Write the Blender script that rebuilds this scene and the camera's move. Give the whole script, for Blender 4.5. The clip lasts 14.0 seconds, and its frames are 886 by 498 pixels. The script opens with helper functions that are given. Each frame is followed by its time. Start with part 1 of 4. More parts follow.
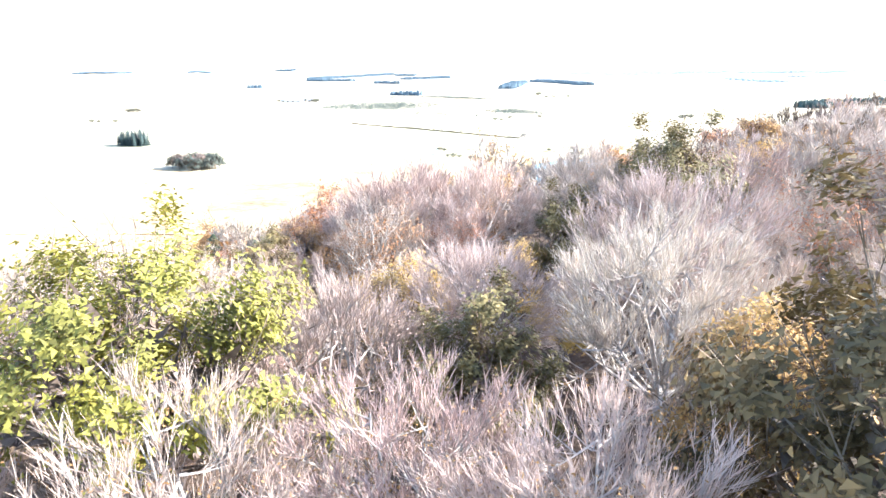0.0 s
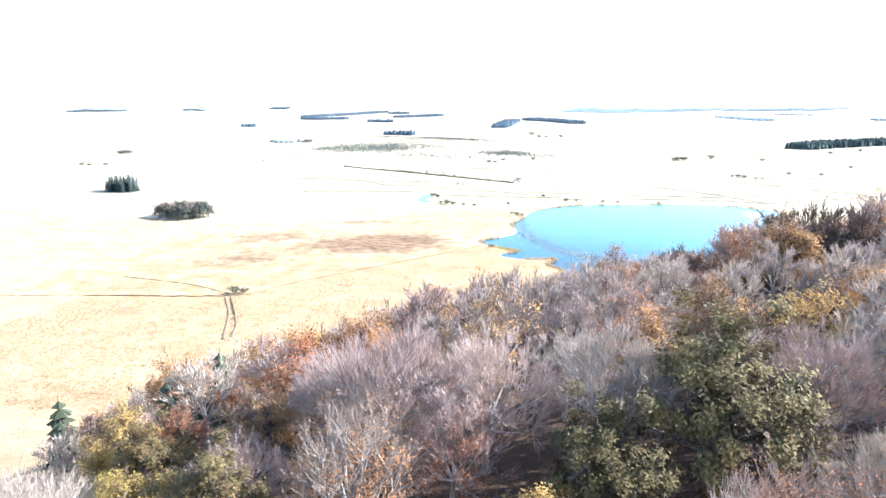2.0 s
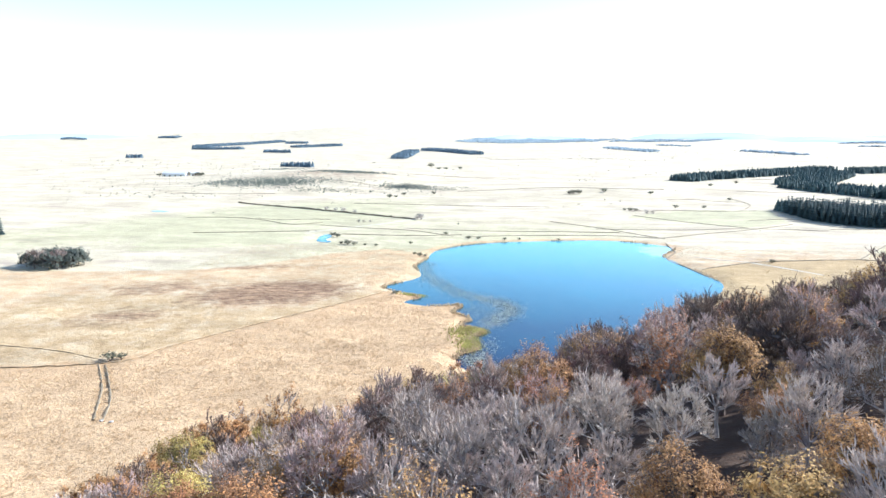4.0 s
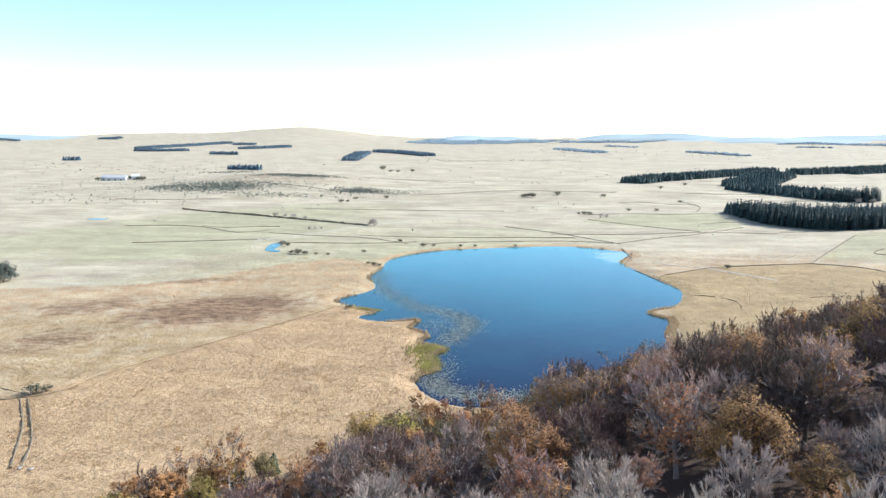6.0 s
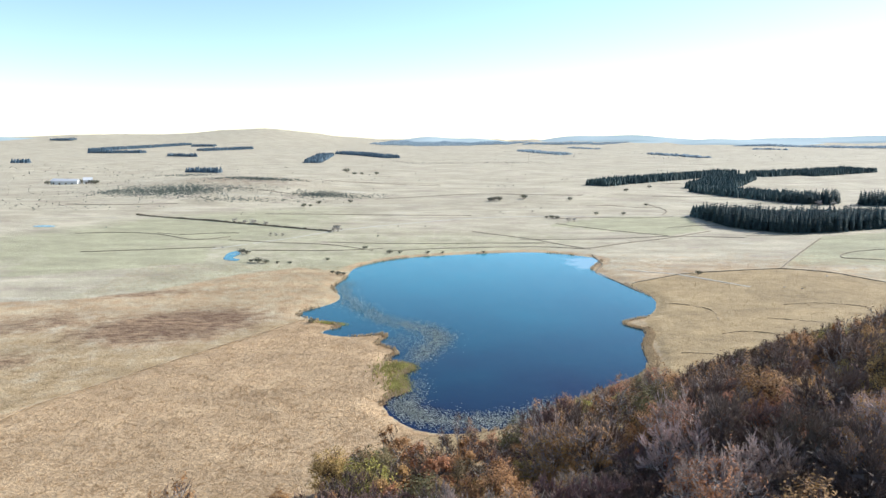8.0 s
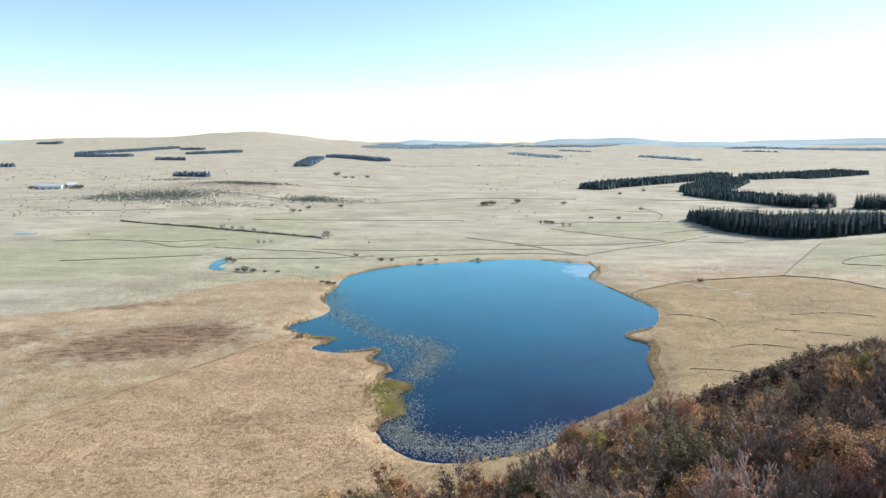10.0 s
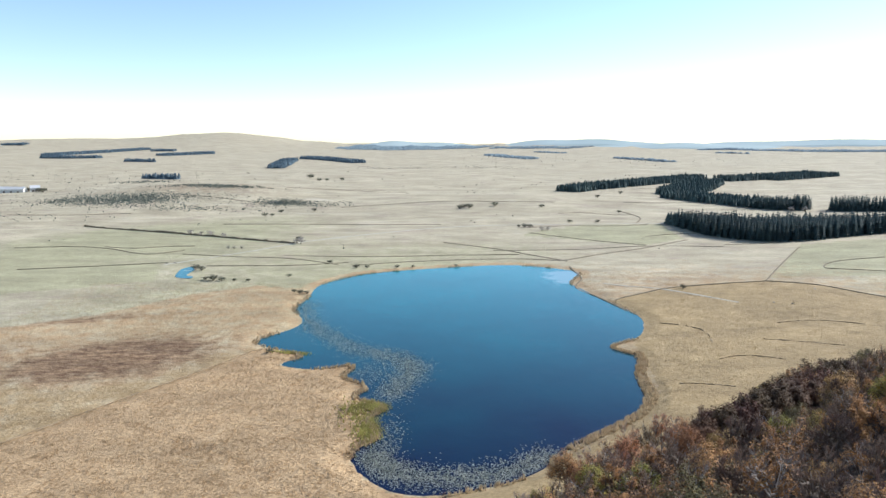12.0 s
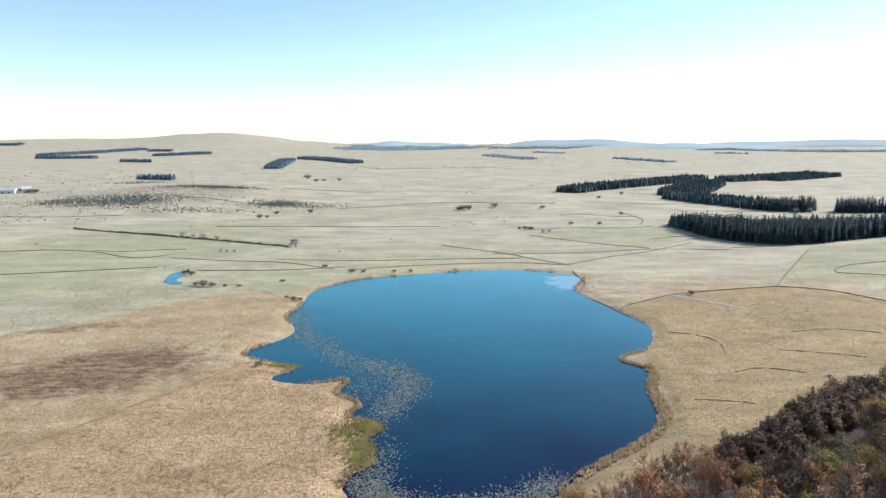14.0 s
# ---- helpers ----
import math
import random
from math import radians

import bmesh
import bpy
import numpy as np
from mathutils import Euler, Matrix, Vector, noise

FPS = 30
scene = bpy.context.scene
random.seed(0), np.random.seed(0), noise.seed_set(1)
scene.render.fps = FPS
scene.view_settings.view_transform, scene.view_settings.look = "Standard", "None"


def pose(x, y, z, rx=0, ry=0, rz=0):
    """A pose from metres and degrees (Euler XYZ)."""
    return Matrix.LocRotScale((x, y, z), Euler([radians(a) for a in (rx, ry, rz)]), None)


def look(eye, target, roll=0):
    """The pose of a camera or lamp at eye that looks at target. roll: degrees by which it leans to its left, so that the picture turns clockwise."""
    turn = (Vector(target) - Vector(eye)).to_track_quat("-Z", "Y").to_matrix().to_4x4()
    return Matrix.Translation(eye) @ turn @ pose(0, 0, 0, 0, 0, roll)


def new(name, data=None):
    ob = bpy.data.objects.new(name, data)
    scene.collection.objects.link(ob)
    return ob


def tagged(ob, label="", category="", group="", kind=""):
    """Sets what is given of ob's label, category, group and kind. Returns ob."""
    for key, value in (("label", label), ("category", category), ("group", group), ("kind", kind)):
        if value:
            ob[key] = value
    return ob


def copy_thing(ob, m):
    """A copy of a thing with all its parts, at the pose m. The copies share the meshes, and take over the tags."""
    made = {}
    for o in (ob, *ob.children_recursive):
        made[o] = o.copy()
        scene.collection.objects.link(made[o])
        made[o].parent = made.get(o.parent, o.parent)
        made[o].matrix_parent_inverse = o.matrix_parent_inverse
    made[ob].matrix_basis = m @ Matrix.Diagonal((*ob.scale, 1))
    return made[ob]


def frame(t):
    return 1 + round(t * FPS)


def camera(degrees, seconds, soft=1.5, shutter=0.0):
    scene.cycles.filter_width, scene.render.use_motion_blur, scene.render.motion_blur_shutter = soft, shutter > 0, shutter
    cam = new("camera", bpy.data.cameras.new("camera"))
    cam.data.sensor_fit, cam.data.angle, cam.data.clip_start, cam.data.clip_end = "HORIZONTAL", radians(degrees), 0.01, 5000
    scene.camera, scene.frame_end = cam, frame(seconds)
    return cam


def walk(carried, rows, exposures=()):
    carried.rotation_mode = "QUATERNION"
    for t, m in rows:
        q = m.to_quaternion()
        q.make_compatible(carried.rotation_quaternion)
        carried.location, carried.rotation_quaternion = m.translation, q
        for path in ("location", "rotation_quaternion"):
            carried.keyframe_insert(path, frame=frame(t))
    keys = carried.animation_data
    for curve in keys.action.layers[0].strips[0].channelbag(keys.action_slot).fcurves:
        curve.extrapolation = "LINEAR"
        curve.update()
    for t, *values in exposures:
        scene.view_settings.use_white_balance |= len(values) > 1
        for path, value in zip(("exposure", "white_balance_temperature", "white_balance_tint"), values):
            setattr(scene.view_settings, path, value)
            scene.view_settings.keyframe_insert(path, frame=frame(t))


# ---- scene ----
cam = camera(67.27, 14.0)
PATH = [
    (0, (18.50, -105.34, 63.45), (-13.70, -14.38, 37.19), -0.37),
    (0.5, (17.53, -102.54, 65.36), (-14.85, -11.66, 39.04), -0.37),
    (1, (16.55, -99.98, 67.10), (-15.89, -8.85, 41.75), -0.18),
    (1.5, (15.66, -97.36, 68.90), (-16.87, -5.79, 45.31), -0.28),
    (2, (14.78, -94.52, 70.58), (-16.87, -2.07, 49.35), -0.38),
    (2.5, (13.81, -91.75, 72.21), (-14.23, 2.25, 52.75), -0.22),
    (3, (12.83, -88.72, 73.85), (-13.10, 6.18, 55.89), -0.17),
    (3.5, (11.97, -85.62, 75.37), (-12.53, 9.78, 58.07), -0.23),
    (4, (11.01, -82.48, 76.98), (-6.62, 14.44, 59.77), -0.08),
    (4.2, (10.65, -81.20, 77.24), (-6.39, 15.82, 60.04), -0.08),
    (6.5, (6.53, -66.46, 80.29), (-2.03, 31.68, 63.15), 0.00),
    (7, (5.85, -63.06, 80.61), (-1.23, 35.21, 63.47), 0.05),
    (7.5, (5.10, -59.64, 81.01), (-0.73, 38.72, 63.96), 0.05),
    (8, (4.40, -56.23, 81.25), (-0.86, 42.18, 64.31), 0.02),
    (10.5, (1.78, -39.76, 82.27), (-1.64, 58.82, 65.83), -0.05),
    (11, (1.50, -36.70, 82.34), (-1.22, 61.92, 65.99), -0.01),
    (11.5, (1.20, -33.14, 83.03), (-0.38, 65.49, 66.61), 0.00),
    (12, (0.87, -29.59, 83.13), (0.58, 69.05, 66.74), -0.02),
    (12.5, (0.76, -25.95, 83.25), (0.74, 72.71, 66.91), 0.00),
    (13, (0.43, -22.54, 83.44), (0.44, 76.12, 67.10), -0.03),
    (13.5, (0.38, -19.02, 83.54), (0.40, 79.63, 67.17), -0.02),
    (14, (0.43, -15.24, 83.20), (0.41, 83.41, 66.82), -0.02),
]
walk(cam, [(t, look(eye, target, roll)) for t, eye, target, roll in PATH],
     exposures=[(0, 2.6, 5950, 11), (0.5, 2.38, 6000, 12), (1, 2.22, 6000, 12), (2, 2.0, 5750, 12), (3, 1.75, 5600, 11), (4.2, 1.35, 5650, 10), (6.3, 0.84, 5830, 9.5), (14, 0.48, 5900, 9)])

# ---- world and sun ----
SUN_AZ = math.atan2(0.90, 0.44)          # from +y towards +x
SUN_EL = radians(32)
world = bpy.data.worlds.new("sky")
scene.world = world
world.use_nodes = True
wn, wl = world.node_tree.nodes, world.node_tree.links
sky = wn.new("ShaderNodeTexSky")
sky.sky_type = "NISHITA"
sky.sun_disc = False
sky.sun_elevation, sky.sun_rotation = SUN_EL, SUN_AZ
sky.altitude, sky.air_density, sky.dust_density, sky.ozone_density = 1200, 1.0, 0.3, 0.4
wn["Background"].inputs["Strength"].default_value = 0.137
wl.new(sky.outputs[0], wn["Background"].inputs["Color"])
sun_dir = Vector((math.sin(SUN_AZ) * math.cos(SUN_EL), math.cos(SUN_AZ) * math.cos(SUN_EL), math.sin(SUN_EL)))
sun_lamp = bpy.data.lights.new("sun", "SUN")
sun_lamp.energy, sun_lamp.angle, sun_lamp.color = 5.0, radians(0.6), (1.0, 0.96, 0.90)
sun = new("sun", sun_lamp)
sun.matrix_world = look(sun_dir * 500, (0, 0, 0))


# ---- materials ----
def node_material(name, rough=0.9):
    m = bpy.data.materials.new(name)
    m.use_nodes = True
    bsdf = m.node_tree.nodes["Principled BSDF"]
    bsdf.inputs["Roughness"].default_value = rough
    bsdf.inputs["Specular IOR Level"].default_value = 0.25
    return m, m.node_tree.nodes, m.node_tree.links, bsdf


def noise_node(nodes, links, scale, detail=4, rough=0.6, coord="Object", stretch=None):
    tc = nodes.new("ShaderNodeTexCoord")
    n = nodes.new("ShaderNodeTexNoise")
    n.inputs["Scale"].default_value, n.inputs["Detail"].default_value, n.inputs["Roughness"].default_value = scale, detail, rough
    if stretch:
        mp = nodes.new("ShaderNodeMapping")
        mp.inputs["Scale"].default_value = stretch
        links.new(tc.outputs[coord], mp.inputs[0])
        links.new(mp.outputs[0], n.inputs["Vector"])
    else:
        links.new(tc.outputs[coord], n.inputs["Vector"])
    return n.outputs["Fac"]


def mix_rgb(nodes, links, fac, a, b, blend="MIX"):
    m = nodes.new("ShaderNodeMix")
    m.data_type, m.blend_type = "RGBA", blend
    for sock, v in ((m.inputs[0], fac), (m.inputs[6], a), (m.inputs[7], b)):
        if hasattr(v, "is_linked"):
            links.new(v, sock)
        else:
            sock.default_value = v if not isinstance(v, tuple) else (*v, 1)
    return m.outputs[2]


def ramp(nodes, links, fac, lo, hi, a=0.0, b=1.0):
    m = nodes.new("ShaderNodeMapRange")
    m.inputs[1].default_value, m.inputs[2].default_value, m.inputs[3].default_value, m.inputs[4].default_value = lo, hi, a, b
    links.new(fac, m.inputs[0])
    return m.outputs[0]


def math_node(nodes, links, op, a, b):
    m = nodes.new("ShaderNodeMath")
    m.operation, m.use_clamp = op, False
    for sock, v in ((m.inputs[0], a), (m.inputs[1], b)):
        if hasattr(v, "is_linked"):
            links.new(v, sock)
        else:
            sock.default_value = v
    return m.outputs[0]


def bump(nodes, links, bsdf, height, dist, strength=1.0):
    b = nodes.new("ShaderNodeBump")
    b.inputs["Distance"].default_value, b.inputs["Strength"].default_value = dist, strength
    links.new(height, b.inputs["Height"])
    links.new(b.outputs[0], bsdf.inputs["Normal"])


def varied(name, a, b, scale, rough=0.9, island=0.0, tint=0.0, trans=0.0):
    """Two tones mixed by noise, by each loose piece and by each object."""
    m, n, l, bsdf = node_material(name, rough)
    col = mix_rgb(n, l, ramp(n, l, noise_node(n, l, scale), 0.35, 0.65), a, b)
    if island:
        geo = n.new("ShaderNodeNewGeometry")
        v = ramp(n, l, geo.outputs["Random Per Island"], 0, 1, 1 - island, 1 + island)
        col = mix_rgb(n, l, 1.0, col, v, "MULTIPLY")
    if tint:
        oi = n.new("ShaderNodeObjectInfo")
        hs = n.new("ShaderNodeHueSaturation")
        l.new(ramp(n, l, oi.outputs["Random"], 0, 1, 0.5 - 0.03 * tint, 0.5 + 0.03 * tint), hs.inputs["Hue"])
        wob = math_node(n, l, "FRACT", math_node(n, l, "MULTIPLY", oi.outputs["Random"], 7.31), 0.0)
        l.new(ramp(n, l, wob, 0, 1, 1 - 0.28 * tint, 1 + 0.28 * tint), hs.inputs["Value"])
        l.new(col, hs.inputs["Color"])
        col = hs.outputs[0]
        stand = ramp(n, l, noise_node(n, l, 0.12, 1), 0.3, 0.7, 1 - 0.3 * tint, 1 + 0.3 * tint)
        col = mix_rgb(n, l, 1.0, col, stand, "MULTIPLY")
    l.new(col, bsdf.inputs["Base Color"])
    if trans:
        tr = n.new("ShaderNodeBsdfTranslucent")
        l.new(col, tr.inputs["Color"])
        mx = n.new("ShaderNodeMixShader")
        mx.inputs[0].default_value = trans
        l.new(bsdf.outputs[0], mx.inputs[1])
        l.new(tr.outputs[0], mx.inputs[2])
        l.new(mx.outputs[0], n["Material Output"].inputs["Surface"])
    return m


BARK = varied("grey_bark", (0.300, 0.256, 0.224), (0.420, 0.370, 0.325), 3.0, 0.9, 0.15, 0.6)
DARK_BARK = varied("brown_bark", (0.10, 0.07, 0.05), (0.18, 0.14, 0.11), 4.0, 0.9, 0.15, 0.5)
TWIG = varied("bare_twigs", (0.535, 0.435, 0.362), (0.375, 0.298, 0.243), 0.5, 0.85, 0.2, 0.6, 0.14)
UMBER_TWIG = varied("umber_twigs", (0.255, 0.172, 0.138), (0.145, 0.096, 0.077), 0.5, 0.85, 0.25, 0.8, 0.05)
COPSE_LEAF = varied("grey_green_copse_leaves", (0.115, 0.125, 0.095), (0.07, 0.08, 0.065), 0.4, 0.85, 0.3, 0.5, 0.15)
PINK_TWIG = varied("pinkish_twigs", (0.49, 0.38, 0.315), (0.37, 0.275, 0.22), 0.5, 0.85, 0.2, 0.7, 0.14)
BROWN_TWIG = varied("brown_twigs", (0.27, 0.185, 0.142), (0.17, 0.115, 0.089), 0.5, 0.85, 0.18, 0.8, 0.08)
COPPER = varied("copper_leaves", (0.44, 0.222, 0.088), (0.275, 0.134, 0.056), 0.6, 0.8, 0.3, 0.6, 0.2)
GOLD = varied("golden_leaves", (0.50, 0.34, 0.11), (0.36, 0.23, 0.085), 0.5, 0.75, 0.25, 0.8, 0.32)
LIME = varied("yellow_green_leaves", (0.40, 0.34, 0.065), (0.165, 0.148, 0.04), 0.9, 0.75, 0.35, 0.5, 0.22)
OLIVE = varied("olive_leaves", (0.215, 0.155, 0.062), (0.095, 0.080, 0.035), 0.6, 0.75, 0.3, 0.6, 0.18)
RUSSET = varied("dark_russet_leaves", (0.165, 0.082, 0.043), (0.080, 0.042, 0.025), 0.6, 0.8, 0.22, 0.9, 0.03)
NEEDLE = varied("spruce_needles", (0.036, 0.056, 0.050), (0.056, 0.080, 0.070), 0.4, 0.85, 0.4, 0.6)
GREEN_NEEDLE = varied("green_spruce_needles", (0.045, 0.060, 0.034), (0.065, 0.080, 0.045), 0.4, 0.85, 0.4, 0.4)
TUSSOCK = varied("dry_tussock_grass", (0.478, 0.343, 0.193), (0.395, 0.273, 0.145), 0.06, 0.95, 0.2, 0, 0.5)
OLIVE_TUSSOCK = varied("olive_tussock_grass", (0.43, 0.305, 0.152), (0.30, 0.21, 0.10), 0.06, 0.95, 0.3, 0, 0.4)
REED = varied("dry_reed", (0.50, 0.385, 0.235), (0.42, 0.305, 0.175), 0.15, 0.9, 0.3, 0, 0.45)
SEDGE = varied("olive_sedge", (0.50, 0.455, 0.15), (0.32, 0.275, 0.10), 0.2, 0.9, 0.35, 0, 0.2)
LILY = varied("lily_pads", (0.15, 0.16, 0.12), (0.30, 0.30, 0.23), 0.4, 0.5, 0.4)
SHRUB = varied("heath_shrub", (0.15, 0.145, 0.095), (0.10, 0.10, 0.07), 0.2, 0.9, 0.45, 0.6)
SCRUB = varied("grey_green_scrub", (0.205, 0.22, 0.175), (0.135, 0.15, 0.12), 0.2, 0.9, 0.4)
STONE = varied("lichened_stone", (0.22, 0.20, 0.17), (0.34, 0.32, 0.28), 1.2, 0.9, 0.3, 0.4)
WALL_PAINT = varied("pale_render", (0.70, 0.68, 0.63), (0.60, 0.57, 0.52), 0.5, 0.85)
ROOF_MAT = varied("pale_sheet_roof", (0.66, 0.64, 0.61), (0.54, 0.52, 0.49), 0.8, 0.6)
# far belts and wooded hills carry aerial haze in their base colour
HAZED_NEEDLE = varied("haze_tinted_conifer", (0.070, 0.105, 0.125), (0.095, 0.13, 0.15), 0.05, 0.9, 0.3)
HAZED_WOOD = varied("haze_tinted_woodland", (0.19, 0.245, 0.255), (0.25, 0.295, 0.30), 0.02, 0.9, 0.25)
BANK = varied("dark_bank_turf", (0.17, 0.135, 0.085), (0.26, 0.205, 0.13), 0.3, 0.95)
DRAIN = varied("drain_edge_turf", (0.25, 0.185, 0.11), (0.36, 0.265, 0.155), 0.25, 0.95)
TRACK = varied("pale_gravel_track", (0.50, 0.45, 0.36), (0.40, 0.36, 0.27), 0.2, 0.95)

# ground: grass, moor, heath, meadow and leaf litter by cover
GROUND, n, l, bsdf = node_material("moor_and_meadow", 0.95)
fine = noise_node(n, l, 1.1, 6, 0.7)
mid = noise_node(n, l, 0.12, 6, 0.7)
broad = noise_node(n, l, 0.012, 4, 0.55, stretch=(1, 1.6, 1))
cover = {}
for key in ("moor", "heath", "green", "litter", "bank", "sward"):
    at = n.new("ShaderNodeAttribute")
    at.attribute_name = key
    wob = math_node(n, l, "ADD", at.outputs["Fac"], ramp(n, l, mid, 0.3, 0.7, -0.28, 0.28))
    cover[key] = ramp(n, l, wob, 0.25, 0.75)
grass = mix_rgb(n, l, ramp(n, l, broad, 0.35, 0.65), (0.462, 0.390, 0.258), (0.392, 0.326, 0.212))
green = mix_rgb(n, l, ramp(n, l, mid, 0.3, 0.7), (0.390, 0.345, 0.206), (0.335, 0.302, 0.172))
moor = mix_rgb(n, l, ramp(n, l, mid, 0.3, 0.7), (0.470, 0.322, 0.174), (0.372, 0.243, 0.124))
ling = noise_node(n, l, 0.3, 6, 0.75, stretch=(0.6, 1.5, 1))
heath = mix_rgb(n, l, ramp(n, l, ling, 0.4, 0.62), (0.120, 0.066, 0.034), (0.310, 0.200, 0.108))
litter = mix_rgb(n, l, ramp(n, l, fine, 0.35, 0.65), (0.095, 0.056, 0.034), (0.06, 0.04, 0.026))
rough = noise_node(n, l, 0.03, 6, 0.75, stretch=(0.7, 1.9, 1))
grass = mix_rgb(n, l, ramp(n, l, rough, 0.52, 0.66, 0, 0.75), grass, (0.325, 0.250, 0.188))
grass = mix_rgb(n, l, ramp(n, l, rough, 0.44, 0.34, 0, 0.6), grass, (0.49, 0.425, 0.315))
col = mix_rgb(n, l, cover["green"], grass, green)
col = mix_rgb(n, l, cover["moor"], col, moor)
sward = mix_rgb(n, l, ramp(n, l, mid, 0.3, 0.7), (0.405, 0.288, 0.142), (0.280, 0.195, 0.092))
col = mix_rgb(n, l, cover["sward"], col, sward)
col = mix_rgb(n, l, cover["heath"], col, heath)
col = mix_rgb(n, l, cover["litter"], col, litter)
col = mix_rgb(n, l, cover["bank"], col, (0.10, 0.08, 0.05))
col = mix_rgb(n, l, 1.0, col, ramp(n, l, fine, 0.3, 0.7, 0.7, 1.3), "MULTIPLY")
streak = noise_node(n, l, 0.035, 7, 0.7, stretch=(0.6, 1.5, 1))
col = mix_rgb(n, l, 1.0, col, ramp(n, l, streak, 0.3, 0.7, 0.74, 1.24), "MULTIPLY")
l.new(col, bsdf.inputs["Base Color"])
lumpy = noise_node(n, l, 0.4, 5, 0.7, stretch=(1, 1.4, 1))
bump(n, l, bsdf, math_node(n, l, "ADD", math_node(n, l, "MULTIPLY", fine, 0.5), math_node(n, l, "MULTIPLY", lumpy, 0.9)), 0.8, 0.8)

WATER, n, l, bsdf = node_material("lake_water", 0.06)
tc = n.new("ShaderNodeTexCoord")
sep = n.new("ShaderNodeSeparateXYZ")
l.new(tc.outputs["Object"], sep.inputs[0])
# depth is a tint: sky reflection put into base colour, navy south, teal north
north_sheen = ramp(n, l, math_node(n, l, "ADD", sep.outputs["Y"], ramp(n, l, noise_node(n, l, 0.012, 3), 0.3, 0.7, -25, 25)), 135, 400)
depth = mix_rgb(n, l, north_sheen, (0.0, 0.005, 0.027), (0.0, 0.178, 0.212))
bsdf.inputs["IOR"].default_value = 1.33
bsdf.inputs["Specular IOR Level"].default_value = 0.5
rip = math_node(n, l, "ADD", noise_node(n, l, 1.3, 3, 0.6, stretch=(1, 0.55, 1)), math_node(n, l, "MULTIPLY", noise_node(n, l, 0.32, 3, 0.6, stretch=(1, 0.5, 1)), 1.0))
# the north-east corner is paler and calm
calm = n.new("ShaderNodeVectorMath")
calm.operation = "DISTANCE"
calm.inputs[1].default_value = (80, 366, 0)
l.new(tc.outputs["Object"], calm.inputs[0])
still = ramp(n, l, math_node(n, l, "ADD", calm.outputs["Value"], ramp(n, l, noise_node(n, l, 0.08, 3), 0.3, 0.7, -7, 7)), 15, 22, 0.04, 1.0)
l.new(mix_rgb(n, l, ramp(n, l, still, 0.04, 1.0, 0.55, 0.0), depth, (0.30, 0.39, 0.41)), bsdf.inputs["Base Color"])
bump(n, l, bsdf, math_node(n, l, "MULTIPLY", rip, still), 0.08, 0.8)


# ---- mesh building ----
class Builder:
    """Collects vertices and faces of one mesh."""

    def __init__(self):
        self.v, self.f = [], []

    def face(self, *pts):
        k = len(self.v)
        self.v.extend(pts)
        self.f.append(tuple(range(k, k + len(pts))))

    def tube(self, pts, radii, sides):
        k = len(self.v)
        for i, p in enumerate(pts):
            d = (pts[min(i + 1, len(pts) - 1)] - pts[max(i - 1, 0)]).normalized()
            a = d.orthogonal().normalized()
            b = d.cross(a)
            for j in range(sides):
                t = 2 * math.pi * j / sides
                self.v.append(p + (a * math.cos(t) + b * math.sin(t)) * radii[i])
        for i in range(len(pts) - 1):
            for j in range(sides):
                q = (j + 1) % sides
                self.f.append((k + i * sides + j, k + i * sides + q, k + (i + 1) * sides + q, k + (i + 1) * sides + j))

    def mesh(self, name, material, smooth=False):
        me = bpy.data.meshes.new(name)
        me.from_pydata([tuple(p) for p in self.v], [], self.f)
        me.materials.append(material)
        if smooth:
            me.shade_smooth()
        return me


def part(name, builder, material, parent, label="", smooth=False):
    ob = new(name, builder.mesh(name, material, smooth))
    ob.parent = parent
    return tagged(ob, label)


def smooth_line(pts, per=6, closed=False):
    """A Catmull-Rom line through plan points."""
    p = np.array(pts, float)
    out, n_p = [], len(p)
    for i in range(n_p if closed else n_p - 1):
        q = [p[(i + k) % n_p] if closed else p[min(max(i + k, 0), n_p - 1)] for k in (-1, 0, 1, 2)]
        for t in np.arange(per) / per:
            out.append(0.5 * (2 * q[1] + (q[2] - q[0]) * t + (2 * q[0] - 5 * q[1] + 4 * q[2] - q[3]) * t**2 + (3 * q[1] - q[0] - 3 * q[2] + q[3]) * t**3))
    if not closed:
        out.append(p[-1])
    return np.array(out)


# ---- plan of the land ----
SHORE = smooth_line([
    (-71, 313), (-70, 345), (-47, 376), (-2, 395), (43, 405), (76, 391), (84, 376), (74, 350), (79, 326), (92, 281),
    (89, 257), (81, 241), (68, 229), (75, 217), (69, 195), (67, 177), (58, 161), (36, 141), (22, 125), (0, 116),
    (-14, 119), (-24, 135), (-18, 147), (-22, 158), (-18, 168), (-28, 176), (-25, 186), (-34, 194), (-33, 207), (-47, 203),
    (-60, 208), (-55, 219), (-77, 235), (-66, 256), (-65, 270), (-73, 290)], 5, True)
EDGE = [(-16, -100), (-33, -56), (-66, 1), (-74, 28), (-64, 52), (-56, 61), (-41, 68), (-27, 78), (-9, 86), (10, 86), (22, 92), (38, 108), (51, 119), (68, 132),
        (93, 156), (138, 184), (230, 240), (300, 260)]


def inside(poly, x, y):
    hit = np.zeros(np.shape(x), bool)
    for (x0, y0), (x1, y1) in zip(poly, np.roll(poly, -1, 0)):
        if y0 != y1:
            hit ^= ((y0 > y) != (y1 > y)) & (x < (x1 - x0) * (y - y0) / (y1 - y0) + x0)
    return hit


